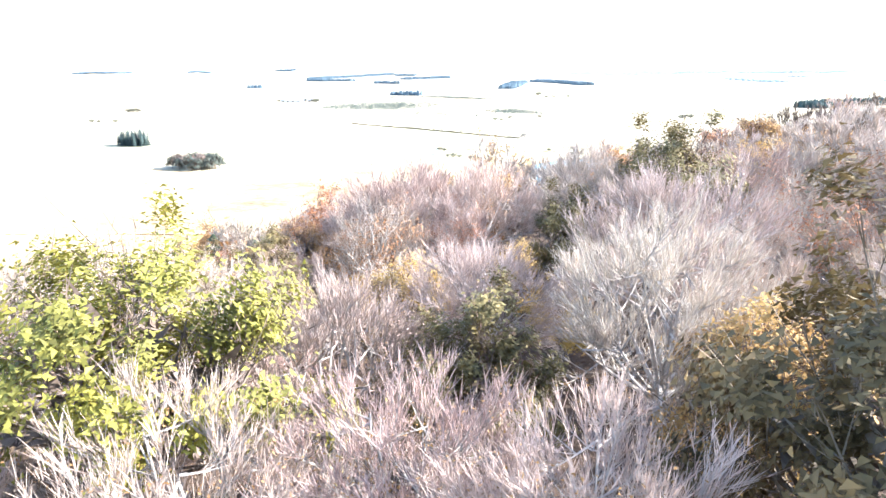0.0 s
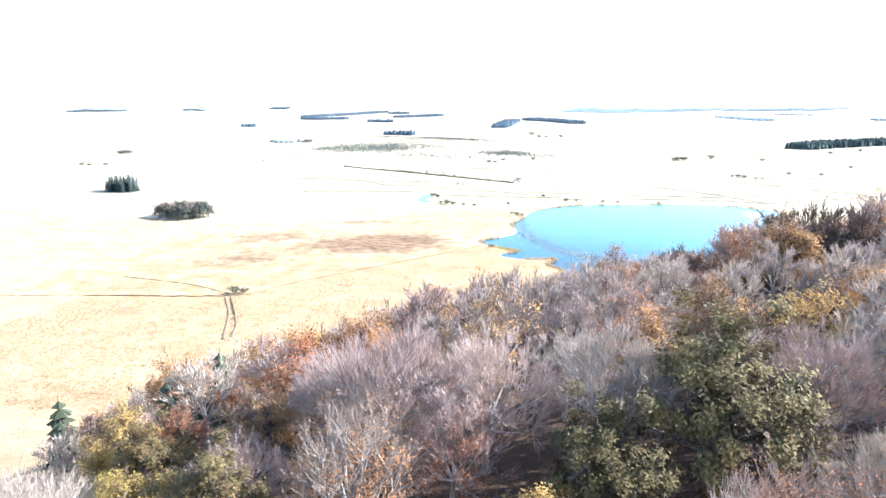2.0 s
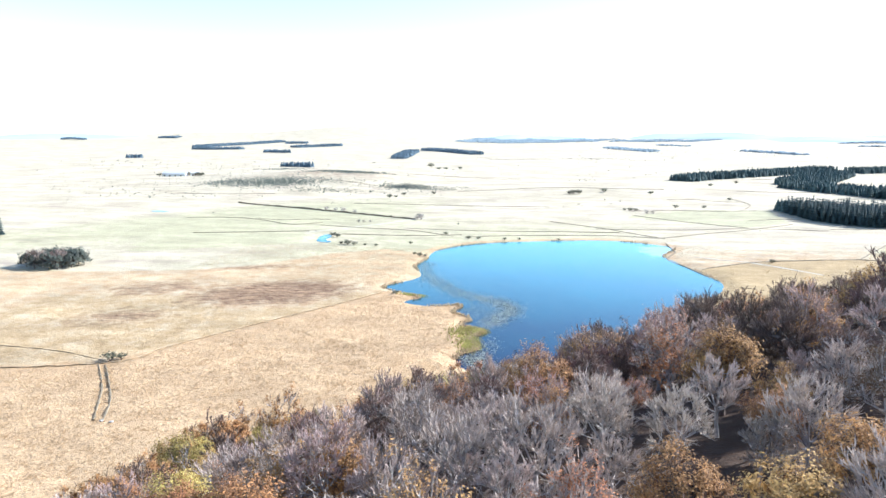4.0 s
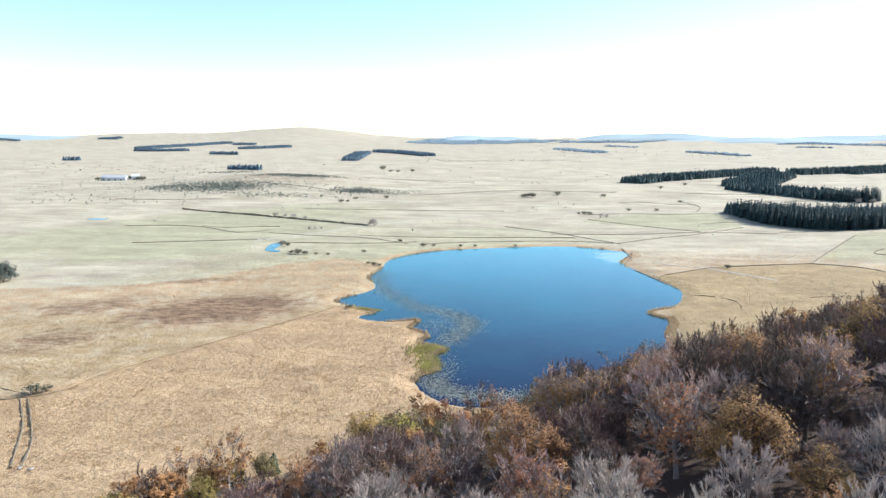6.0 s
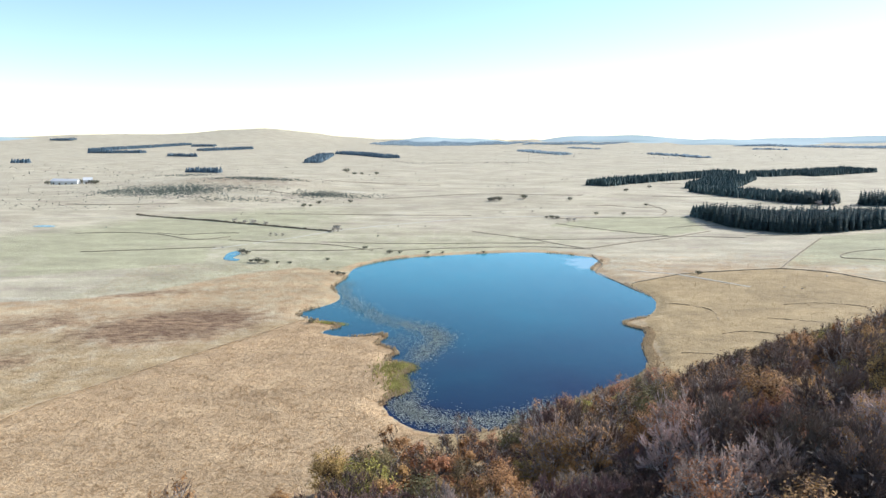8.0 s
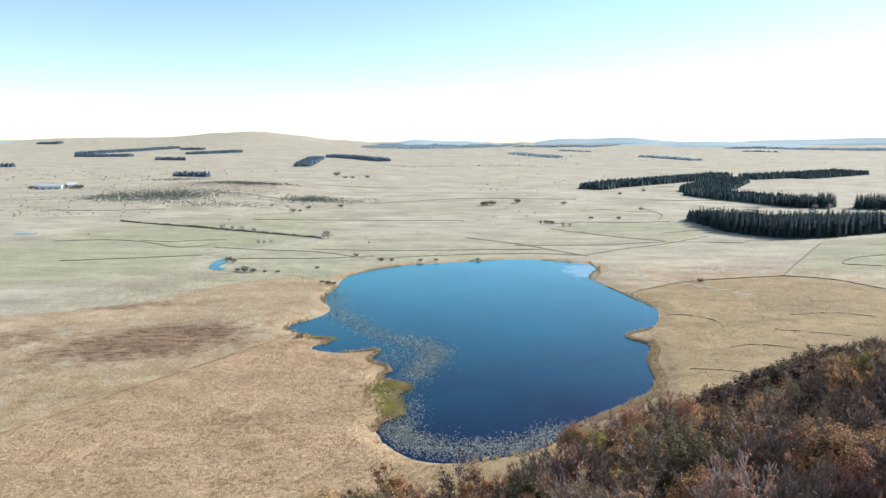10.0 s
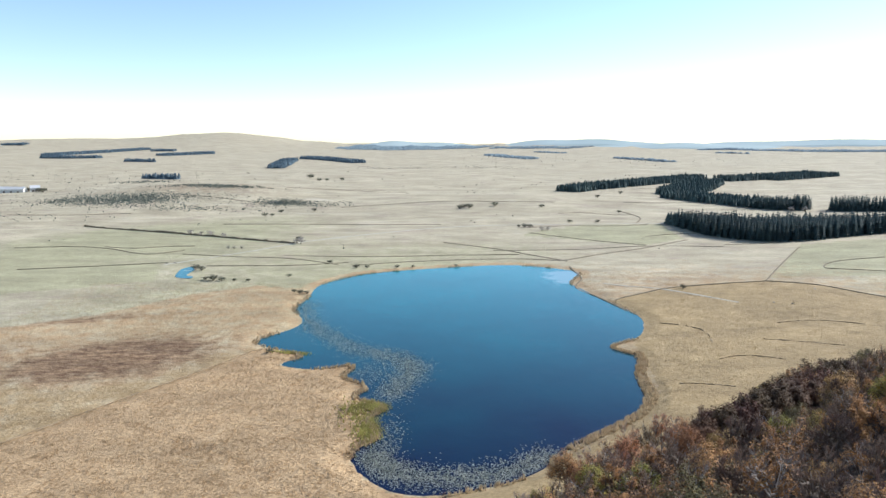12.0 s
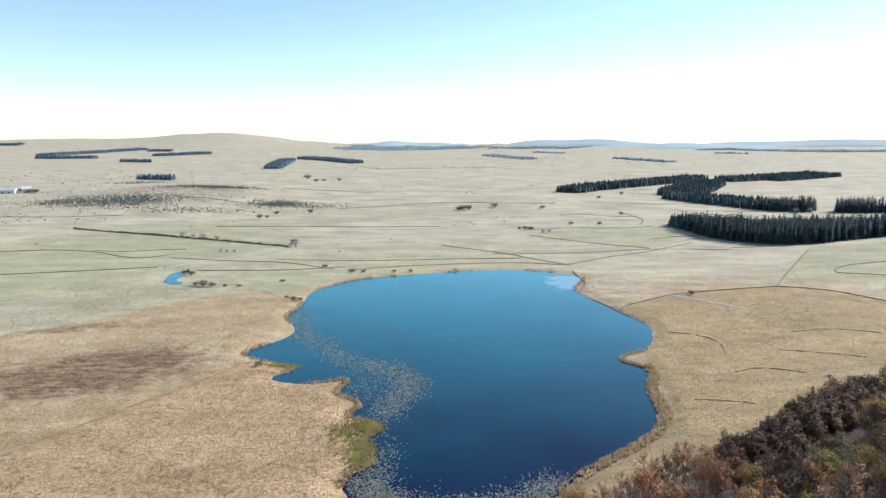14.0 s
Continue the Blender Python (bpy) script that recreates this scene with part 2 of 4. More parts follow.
def away(line, x, y, closed=False):
    """Distance from a line in plan."""
    best = np.full(np.shape(x), 1e9)
    ends = np.roll(line, -1, 0) if closed else line[1:]
    for (x0, y0), (x1, y1) in zip(line, ends):
        dx, dy = x1 - x0, y1 - y0
        t = np.clip(((x - x0) * dx + (y - y0) * dy) / (dx * dx + dy * dy + 1e-9), 0, 1)
        best = np.minimum(best, np.hypot(x - x0 - t * dx, y - y0 - t * dy))
    return best


def shore_distance(x, y):
    """Metres from the shoreline, negative on the water."""
    d = np.full(np.shape(x), 400.0)
    near = (np.abs(x) < 200) & (y > 20) & (y < 520)
    if not near.any():
        return d
    dn = away(SHORE, x[near], y[near], True)
    d[near] = np.where(inside(SHORE, x[near], y[near]), -dn, dn)
    return d


FOREST = np.array(EDGE + [(400, 260), (400, -400), (-16, -400)], float)


def wave(x, y, s, a):
    return np.sin(x / s + a) * np.cos(y / s * 0.83 - a * 1.7) + 0.5 * np.sin(x / s * 2.1 - y / s * 1.7 + a * 3)


def bell(v, c, w):
    return np.exp(-(((v - c) / w) ** 2))


def land(x, y):
    """Ground height without the lake bed."""
    x, y = np.asarray(x, float), np.asarray(y, float)
    X, Y = np.minimum(x, 200) / 100, np.maximum(y, -62) / 100
    s = -0.03 + 1.99 * X - 1.764 * Y - 0.663 * X * X + 1.513 * X * Y - 1.422 * Y * Y
    hill = 72.5 / (1 + np.exp(-np.clip(s, -30, 30)))
    hill = hill + 3.2 * np.clip((-72 - y) / 20, 0, 1) * np.exp(-(((x - 15) / 60) ** 2))
    r = np.hypot(x, y)
    az = np.degrees(np.arctan2(x, np.maximum(y, 1)))
    plain = 0.9 + 4.5 * np.clip((r - 470) / 350, 0, 1) + 8 * np.clip((r - 900) / 1900, 0, 1)
    plain = plain + wave(x, y, 70, 1) * 0.5 * np.clip((r - 300) / 200, 0, 1) + wave(x, y, 260, 2) * 2.2 * np.clip((r - 600) / 500, 0, 1)
    rise = np.clip((r - 2700) / 2000, 0, 1)
    crest = 30 + 76 * bell(az, -18.5, 6.5) + 30 * bell(az, -30, 5) + 20 * bell(az, -42, 7) + 12 * bell(az, 40, 6)
    crest = crest + 3 * np.sin(az * 1.7) + 2 * np.sin(az * 4.1 + 1)
    plain = plain + crest * rise**1.7 + 10 * rise * (1 - rise) * wave(x, y, 420, 0.6)
    knoll = 16 * bell(x, -330, 170) * bell(y, 860, 130) + 6 * bell(x, 60, 160) * bell(y, 800, 90)
    return plain + hill + knoll * (1 - bell(r, 400, 150))


def ground_z(x, y):
    x, y = np.atleast_1d(np.asarray(x, float)), np.atleast_1d(np.asarray(y, float))
    d = shore_distance(x, y)
    z = land(x, y)
    bank = np.clip(d / 7, -1, 1)
    return np.where(d < 7, np.where(d < 0, 1.2 * bank, z * np.clip(bank, 0, 1) ** 1.4 + 0.02), z)


def z_at(x, y):
    return float(ground_z(x, y)[0])


# ---- ground sheet ----
def spaced(lo, hi, step, out_lo, out_hi, grow=1.09):
    mid_v = list(np.arange(lo, hi + step, step))
    s, v = step, mid_v[-1]
    while v < out_hi:
        s *= grow
        v += s
        mid_v.append(min(v, out_hi))
    s, v = step, mid_v[0]
    while v > out_lo:
        s *= grow
        v -= s
        mid_v.insert(0, max(v, out_lo))
    return np.array(mid_v)


HEATHS = [(-126, 213, 42, 26), (-186, 212, 30, 18), (-172, 160, 26, 14), (-165, 268, 30, 8)]
DITCHES = [smooth_line(p, 5) for p in (
    [(-190, 92), (-139, 108), (-128, 128), (-107, 165), (-86, 200), (-72, 226)],
    [(-139, 108), (-124, 88), (-110, 66)], [(-73, 142), (-57, 135), (-43, 122), (-30, 112)], [(-36, 130), (-22, 116)],
    [(-148, 355), (-139, 350), (-113, 347), (-83, 324), (-72, 314)])]
gx = spaced(-170, 250, 2.0, -4700, 4700, 1.085)
gy = spaced(-130, 430, 2.0, -700, 4900, 1.07)
GX, GY = np.meshgrid(gx, gy)
px, py = GX.ravel(), GY.ravel()
# the sheet's cells shift a little, so that no row shows
near_cell = (px > -170) & (px < 250) & (py > -130) & (py < 430)
px = px + np.where(near_cell, np.random.uniform(-0.7, 0.7, px.shape), 0)
py = py + np.where(near_cell, np.random.uniform(-0.7, 0.7, py.shape), 0)
dist = shore_distance(px, py)
pz = ground_z(px, py)
ditch_d = np.min([away(d, px, py) for d in DITCHES], 0)
in_wood = inside(FOREST, px, py)
pz = pz - np.where(dist > 3, 0.4 * bell(ditch_d, 0, 1.3), 0)
pz = pz + np.where(near_cell & (dist > 2) & ~in_wood, np.random.uniform(-0.12, 0.12, px.shape), 0)
me = bpy.data.meshes.new("ground")
nx, ny = len(gx), len(gy)
idx = np.arange(nx * ny).reshape(ny, nx)
quads = np.stack([idx[:-1, :-1], idx[:-1, 1:], idx[1:, 1:], idx[1:, :-1]], -1).reshape(-1, 4)
me.vertices.add(nx * ny)
me.vertices.foreach_set("co", np.stack([px, py, pz], 1).ravel())
me.loops.add(quads.size)
me.loops.foreach_set("vertex_index", quads.ravel())
me.polygons.add(len(quads))
me.polygons.foreach_set("loop_start", np.arange(0, quads.size, 4))
me.update(calc_edges=True)
me.shade_smooth()
me.materials.append(GROUND)
west = (px < 20) & ~in_wood & (dist > 0)
line_y = np.interp(px, [-260, -190, -139, -107, -72, -60], [70, 92, 108, 165, 226, 230])
north_moor = np.interp(px, [-250, -192, -164, -134, -105, -75], [240, 255, 275, 318, 340, 330])
moor_v = np.where(west & (py < line_y), 1.0, np.where(west & (py < north_moor), 0.62, 0.0))
moor_v = np.maximum(moor_v, np.where((dist > 0) & (dist < 7), 0.6, 0) * (py > 100))
moor_v = np.maximum(moor_v, 0.85 * bell(px, 165, 140) * bell(py, 262, 130))
moor_v = np.maximum(moor_v, in_wood * 0.9)
heath_v = np.zeros(px.shape)
for hx, hy, hw, hh in HEATHS:
    heath_v = np.maximum(heath_v, (1.0 if hw == 42 else 0.6) * np.exp(-((((px - hx) * 0.9 + (py - hy) * 0.4) / hw) ** 2 + (((py - hy) * 0.9 - (px - hx) * 0.4) / hh) ** 2) ** 1.5))
heath_v = np.maximum(heath_v, 0.5 * bell(px, -320, 130) * bell(py, 850, 90))
green_v = np.clip(0.5 + 0.5 * wave(px, py, 120, 0.3) * (py > 240) - np.clip((np.hypot(px, py) - 480) / 300, 0, 1), 0, 1)
for field in ([(65, 538), (137, 599), (205, 597), (196, 509), (153, 477)], [(-310, 470), (-190, 452), (-140, 505), (-300, 560)], [(-290, 392), (-190, 408), (-170, 350), (-270, 300)], [(195, 360), (275, 480), (420, 520), (420, 380)]):
    green_v = np.maximum(green_v, 0.95 * inside(np.array(field, float), px, py))
sward_v = 0.9 * inside(np.array([(86, 306), (108, 321), (127, 334), (162, 345), (188, 351), (212, 340), (232, 312), (262, 300), (400, 290), (400, 200), (60, 100), (0, 78), (-10, 112), (40, 138), (72, 180)], float), px, py) * ~in_wood * (dist > 0)
sward_v = np.maximum(sward_v, 0.5 * inside(np.array([(-72, 226), (-86, 200), (-107, 165), (-139, 112), (-230, 82), (-230, 190), (-165, 200), (-130, 178), (-100, 190), (-95, 215)], float), px, py))
values = {"sward": sward_v, "moor": moor_v, "heath": heath_v, "green": green_v, "litter": in_wood * np.clip(away(np.array(EDGE, float), px, py) / 12 - 0.25, 0, 1), "bank": 0.3 * bell(ditch_d, 0, 1.0) + 0.9 * (dist < -0.4)}
for key, v in values.items():
    me.attributes.new(key, "FLOAT", "POINT").data.foreach_set("value", np.clip(v, 0, 1).astype(np.float32))
tagged(new("ground", me), "dry autumn moorland and meadow sheet with heath patches", "ground", kind="structure")

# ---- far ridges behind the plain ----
# blue-grey because the haze of distance is put into the base colour
RIDGE = varied("haze_tinted_far_hills", (0.30, 0.365, 0.345), (0.39, 0.445, 0.42), 0.0016, 0.95)


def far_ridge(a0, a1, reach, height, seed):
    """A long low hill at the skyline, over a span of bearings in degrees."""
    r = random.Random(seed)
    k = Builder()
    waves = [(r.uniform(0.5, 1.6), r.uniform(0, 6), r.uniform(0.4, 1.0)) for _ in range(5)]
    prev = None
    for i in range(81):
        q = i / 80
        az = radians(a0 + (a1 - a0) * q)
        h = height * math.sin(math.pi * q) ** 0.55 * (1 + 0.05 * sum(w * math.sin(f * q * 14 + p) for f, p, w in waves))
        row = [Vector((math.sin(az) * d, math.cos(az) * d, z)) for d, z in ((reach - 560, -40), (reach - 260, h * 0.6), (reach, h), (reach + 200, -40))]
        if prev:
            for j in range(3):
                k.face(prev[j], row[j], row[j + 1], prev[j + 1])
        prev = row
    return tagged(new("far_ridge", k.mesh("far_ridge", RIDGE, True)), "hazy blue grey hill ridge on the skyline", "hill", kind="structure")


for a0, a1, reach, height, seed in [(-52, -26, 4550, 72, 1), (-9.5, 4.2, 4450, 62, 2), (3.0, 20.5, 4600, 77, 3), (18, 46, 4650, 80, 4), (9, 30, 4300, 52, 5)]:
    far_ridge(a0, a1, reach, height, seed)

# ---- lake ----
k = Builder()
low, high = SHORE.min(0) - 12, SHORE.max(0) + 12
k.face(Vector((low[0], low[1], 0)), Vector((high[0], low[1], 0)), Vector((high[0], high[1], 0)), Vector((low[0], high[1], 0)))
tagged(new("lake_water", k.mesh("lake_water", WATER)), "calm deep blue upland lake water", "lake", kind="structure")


# ---- trees ----
def bend(a, b, up, steps):
    c = a.lerp(b, 0.45) + Vector((0, 0, -up))
    return [a * (1 - t) ** 2 + c * 2 * t * (1 - t) + b * t * t for t in (i / steps for i in range(steps + 1))]


def any_way(rng, z=1.0):
    return Vector((rng.gauss(0, 1), rng.gauss(0, 1), rng.gauss(0, z)))


def broadleaf(name, label, seed, height, spread, order, leaves, leaf_mat, twig_mat=None, base=0.34, width=0.02, size=0.17, bark=None, clump=0.3):
    """A broadleaved tree: trunk, ascending limbs, boughs, branchlets and twigs in a lumpy dome, and leaves in clumps.
    order: limbs, boughs a limb, branchlets a bough, twigs a branchlet."""
    rng = random.Random(seed)
    root = tagged(new(name), label, "tree")
    wood, crown, leaf = Builder(), Builder(), Builder()
    n_limb, n_bough, n_let, n_twig = order
    sides = 5 if n_twig > 8 else 4 if n_twig > 5 else 3
    fork = Vector((rng.uniform(-0.4, 0.4), rng.uniform(-0.4, 0.4), height * base))
    mid_pt = fork * 0.5 + Vector((rng.uniform(-0.2, 0.2), rng.uniform(-0.2, 0.2), 0))
    r0 = height * 0.016 + 0.05
    wood.tube([Vector((0, 0, -0.6)), Vector((0, 0, 0.5)), mid_pt, fork], [r0 * 1.5, r0 * 1.1, r0 * 0.9, r0 * 0.75], sides + 2)
    heart = Vector((fork.x, fork.y, height * base))
    top = height - heart.z

    def held(p, limit):
        """The point drawn back to the crown's dome."""
        rel = p - heart
        rel.z = max(rel.z, -0.22 * top)
        far = math.sqrt((rel.x / spread) ** 2 + (rel.y / spread) ** 2 + (rel.z / top) ** 2)
        return heart + rel * min(1.0, limit / max(far, 0.05))

    def sliver(builder, a, e, w):
        side = (e - a).cross(any_way(rng)).normalized() * w
        builder.face(a - side, a + side, e)

    tips = []
    for i in range(n_limb):
        u = 0.02 + 0.96 * ((i + 0.5) / n_limb)
        t = i * 2.4 + rng.uniform(-0.3, 0.3)
        c = math.sqrt(1 - u * u)
        lump = rng.uniform(0.80, 1.08)
        goal = heart + Vector((spread * c * math.cos(t), spread * c * math.sin(t), top * u)) * 0.66 * lump
        start = fork.lerp(mid_pt, rng.uniform(0, 0.5))
        limb = bend(start, goal, rng.uniform(0.1, 0.6), 4 if n_twig > 8 else 3)
        wood.tube(limb, [r0 * 0.45 * (1 - 0.8 * q / (len(limb) - 1)) for q in range(len(limb))], sides)
        for j in range(n_bough):
            a = limb[-2].lerp(limb[-1], rng.uniform(-0.35, 1.0))
            b = held(goal + any_way(rng, 0.8).normalized() * spread * 0.36 + Vector((0, 0, 0.05 * top)), 0.80 * lump)
            wood.tube(bend(a, b, rng.uniform(0.0, 0.3), 2), [r0 * 0.17, r0 * 0.11, r0 * 0.05], 3)
            run = b - a
            for k in range(n_let):
                c0 = a + run * rng.uniform(0.3, 1.0)
                out = (c0 - heart).normalized()
                way = run.normalized() * 0.6 + out * 0.5 + any_way(rng).normalized() * 0.75 + Vector((0, 0, 0.35))
                c1 = held(c0 + way.normalized() * spread * rng.uniform(0.16, 0.30), lump * rng.uniform(0.90, 1.0))
                sliver(wood, c0, c1, width * 1.2)
                tips.append(c1)
                let = (c1 - c0).normalized()
                for q in range(n_twig):
                    d0 = c0.lerp(c1, rng.uniform(0.25, 1.0))
                    way = let * 0.7 + out * 0.2 + any_way(rng).normalized() * 0.55 + Vector((0, 0, 0.5))
                    sliver(crown, d0, d0 + way.normalized() * spread * rng.uniform(0.07, 0.17), width * rng.uniform(0.6, 1.3))
    if bark:
        # crowded inner branches, which close the crown
        for i in range(170):
            a = heart.lerp(tips[i * 11 % len(tips)], rng.uniform(0.25, 0.72))
            way = (a - heart).normalized() * 0.5 + any_way(rng).normalized() * 0.7
            sliver(wood, a, a + way.normalized() * spread * rng.uniform(0.16, 0.3), spread * rng.uniform(0.02, 0.045))
    for i in range(leaves):
        tip = tips[i * 7 % len(tips)]
        a = tip + any_way(rng) * clump * spread * 0.22
        if i % 4 == 0:
            a = heart.lerp(a, rng.uniform(0.6, 0.95))
        # leaves face outward, more or less
        face = (a - heart).normalized() + any_way(rng) * 0.33
        u = face.cross(any_way(rng)).normalized()
        v = u.cross(face).normalized()
        s_ = size * rng.uniform(0.6, 1.4)
        leaf.face(a - u * s_ * 1.2, a + v * s_ * 1.1, a + u * s_ * 1.2)
    part("trunk", wood, bark or BARK, root)
    part("crown", crown, twig_mat or TWIG, root)
    if leaves:
        part("foliage", leaf, leaf_mat, root)
    return root


def spruce(name, label, seed, height, spread, tiers=11, arms=9, needle=None):
    """A spruce: trunk and whorls of drooping, tapering boughs."""
    rng = random.Random(seed)
    root = tagged(new(name), label, "tree")
    wood, crown = Builder(), Builder()
    wood.tube([Vector((0, 0, -0.5)), Vector((0, 0, height * 0.5)), Vector((0, 0, height))], [0.28, 0.17, 0.02], 5)
    for i in range(tiers):
        q = i / tiers
        z = height * (0.08 + 0.9 * q)
        r = spread * (1 - q) ** 0.55 + 0.15
        for j in range(arms):
            t = 2 * math.pi * (j + rng.uniform(-0.3, 0.3)) / arms + i
            rr = r * rng.uniform(0.75, 1.12)
            d = Vector((math.cos(t), math.sin(t), 0))
            s = Vector((-math.sin(t), math.cos(t), 0)) * rr * 0.42
            tip = d * rr + Vector((0, 0, z - rr * 0.28))
            root_p = Vector((0, 0, z + height * 0.055))
            mid_b = d * rr * 0.62 + Vector((0, 0, z))
            crown.face(root_p, mid_b - s + Vector((0, 0, -rr * 0.22)), tip, mid_b)
            crown.face(root_p, mid_b, tip, mid_b + s + Vector((0, 0, -rr * 0.22)))
    part("trunk", wood, DARK_BARK, root)
    part("crown", crown, needle or NEEDLE, root)
    return root


def plant(proto, x, y, size, turn, sink=0.0, squash=1.0):
    ob = copy_thing(proto, Matrix.LocRotScale((x, y, z_at(x, y) - sink), Euler((0, 0, turn)), None))
    ob.scale = (size, size, size * squash)
    return ob


def retire(protos):
    for root in protos:
        for o in (*root.children_recursive, root):
            bpy.data.objects.remove(o)


WOOD_GROUP = "hillside beech wood"
MID, LOW = (9, 6, 8, 9), (8, 5, 7, 8)
KINDS = {
    "bare": [broadleaf("beech_tree", "leafless grey beech with a dense twiggy dome", 11 + i, 9.2 + 0.7 * (i % 3), 3.7 + 0.4 * (i % 2), MID, 0, None, width=0.032) for i in range(4)],
    "umber": [broadleaf("beech_tree", "leafless dark umber beech with a dense twiggy dome", 16 + i, 9.2 + 0.7 * i, 3.9, MID, 120, RUSSET, UMBER_TWIG, width=0.032, size=0.12, bark=DARK_BARK) for i in range(3)],
    "brown": [broadleaf("beech_tree", "leafless brown beech with a dense twiggy dome", 21 + i, 9.4 + 0.6 * i, 3.8, MID, 250, RUSSET, (BROWN_TWIG, PINK_TWIG)[i % 2], width=0.032, size=0.11) for i in range(4)],
    "russet": [broadleaf("beech_tree", "half bare beech with scattered russet leaves", 31 + i, 9.4 + 0.6 * i, 3.8, (9, 6, 7, 5), 2600, (COPPER, RUSSET)[i % 2], (PINK_TWIG, BROWN_TWIG)[i % 2], width=0.032, size=0.09) for i in range(3)],
    "copper": [broadleaf("beech_tree", "beech in full copper autumn leaf", 41 + i, 9.4 + 0.6 * i, 3.8, (9, 6, 6, 3), 6000, COPPER, BROWN_TWIG, size=0.10, bark=DARK_BARK) for i in range(2)],
    "gold": [broadleaf("oak_tree", "oak in golden ochre autumn leaf", 51 + i, 9.2 + 0.5 * i, 3.8, (9, 6, 5, 1), 5000, GOLD, BROWN_TWIG, size=0.11, bark=DARK_BARK) for i in range(2)],
    "lime": [broadleaf("maple_tree", "maple with yellow green leaves", 61, 8.8, 3.7, (9, 6, 5, 1), 4500, LIME, BROWN_TWIG, size=0.11, bark=DARK_BARK)],
    "olive": [broadleaf("oak_tree", "oak with dull olive brown leaves", 71 + i, 10.2, 4.1, (9, 6, 5, 1), 5500, OLIVE, BROWN_TWIG, size=0.12, base=0.24, bark=DARK_BARK) for i in range(2)],
    "dark": [broadleaf("beech_tree", "dense dark russet beech at the wood's foot", 75 + i, 10.4, 4.6, (10, 6, 5, 1), 9000, RUSSET, BROWN_TWIG, size=0.17, base=0.2, bark=DARK_BARK) for i in range(2)],
    "slim": [broadleaf("beech_tree", "slender half bare beech by the lake with a clear stem", 78 + i, 11.5, 2.7, (9, 5, 6, 5), 900 + 900 * i, COPPER, PINK_TWIG, width=0.03, base=0.36, size=0.12) for i in range(2)],
}
FULL = (12, 7, 11, 13)
FINE = {
    "bare": [broadleaf("beech_tree", "leafless pale grey beech with fine twigs", 111 + i, 9.6 + 0.6 * i, 4.8, FULL, 1500, PINK_TWIG, (TWIG, PINK_TWIG)[i % 2], width=0.0115, size=0.035) for i in range(3)],
    "brown": [broadleaf("beech_tree", "leafless pinkish brown beech with fine twigs", 121, 9.6, 4.7, FULL, 1500, COPPER, PINK_TWIG, width=0.0115, size=0.04)],
    "russet": [broadleaf("beech_tree", "half bare beech with small pinkish russet leaves", 131, 9.6, 4.7, (12, 7, 8, 7), 4000, COPPER, PINK_TWIG, width=0.011, size=0.06)],
    "copper": [broadleaf("beech_tree", "beech with copper leaves and bare twig tips", 141, 9.6, 4.6, (11, 7, 7, 6), 8000, COPPER, PINK_TWIG, width=0.011, size=0.075, bark=DARK_BARK)],
    "gold": [broadleaf("oak_tree", "small oak with golden yellow leaves", 151, 9.4, 4.4, (11, 7, 7, 3), 11000, GOLD, BROWN_TWIG, width=0.013, size=0.085, bark=DARK_BARK)],
    "lime": [broadleaf("maple_tree", "broad maple with bright yellow green leaves", 161, 9.8, 4.8, (12, 7, 6, 2), 22000, LIME, BROWN_TWIG, width=0.013, size=0.07, bark=DARK_BARK, clump=0.26)],
    "olive": [broadleaf("oak_tree", "large oak with olive and brown leaves", 171, 10.6, 5.1, (12, 7, 6, 2), 20000, OLIVE, BROWN_TWIG, width=0.013, size=0.095, base=0.26, bark=DARK_BARK, clump=0.26)],
}
LIGHT = {
    "bare": [broadleaf("beech_tree", "leafless grey beech on the slope", 81 + i, 9.4 + 0.6 * i, 3.9, LOW, 0, None, width=0.036) for i in range(2)],
    "umber": [broadleaf("beech_tree", "leafless dark umber beech on the slope", 181 + i, 9.4 + 0.6 * i, 3.9, LOW, 100, RUSSET, UMBER_TWIG, width=0.036, size=0.15, bark=DARK_BARK) for i in range(3)],
    "brown": [broadleaf("beech_tree", "leafless brown beech on the slope", 85 + i, 9.4 + 0.6 * i, 3.9, LOW, 150, RUSSET, (BROWN_TWIG, UMBER_TWIG)[i % 2], width=0.036, size=0.15, bark=DARK_BARK) for i in range(3)],
    "russet": [broadleaf("beech_tree", "half bare russet beech on the slope", 91 + i, 9.8, 3.9, (7, 5, 5, 2), 1300, (COPPER, RUSSET)[i], BROWN_TWIG, width=0.036, size=0.12) for i in range(2)],
    "copper": [broadleaf("beech_tree", "beech in copper leaf on the slope", 95, 9.8, 3.9, (7, 5, 4, 1), 3400, COPPER, BROWN_TWIG, width=0.04, size=0.135, bark=DARK_BARK)],
}
for root in [p for some in (*KINDS.values(), *FINE.values()) for p in some]:
    tagged(root, group=WOOD_GROUP)

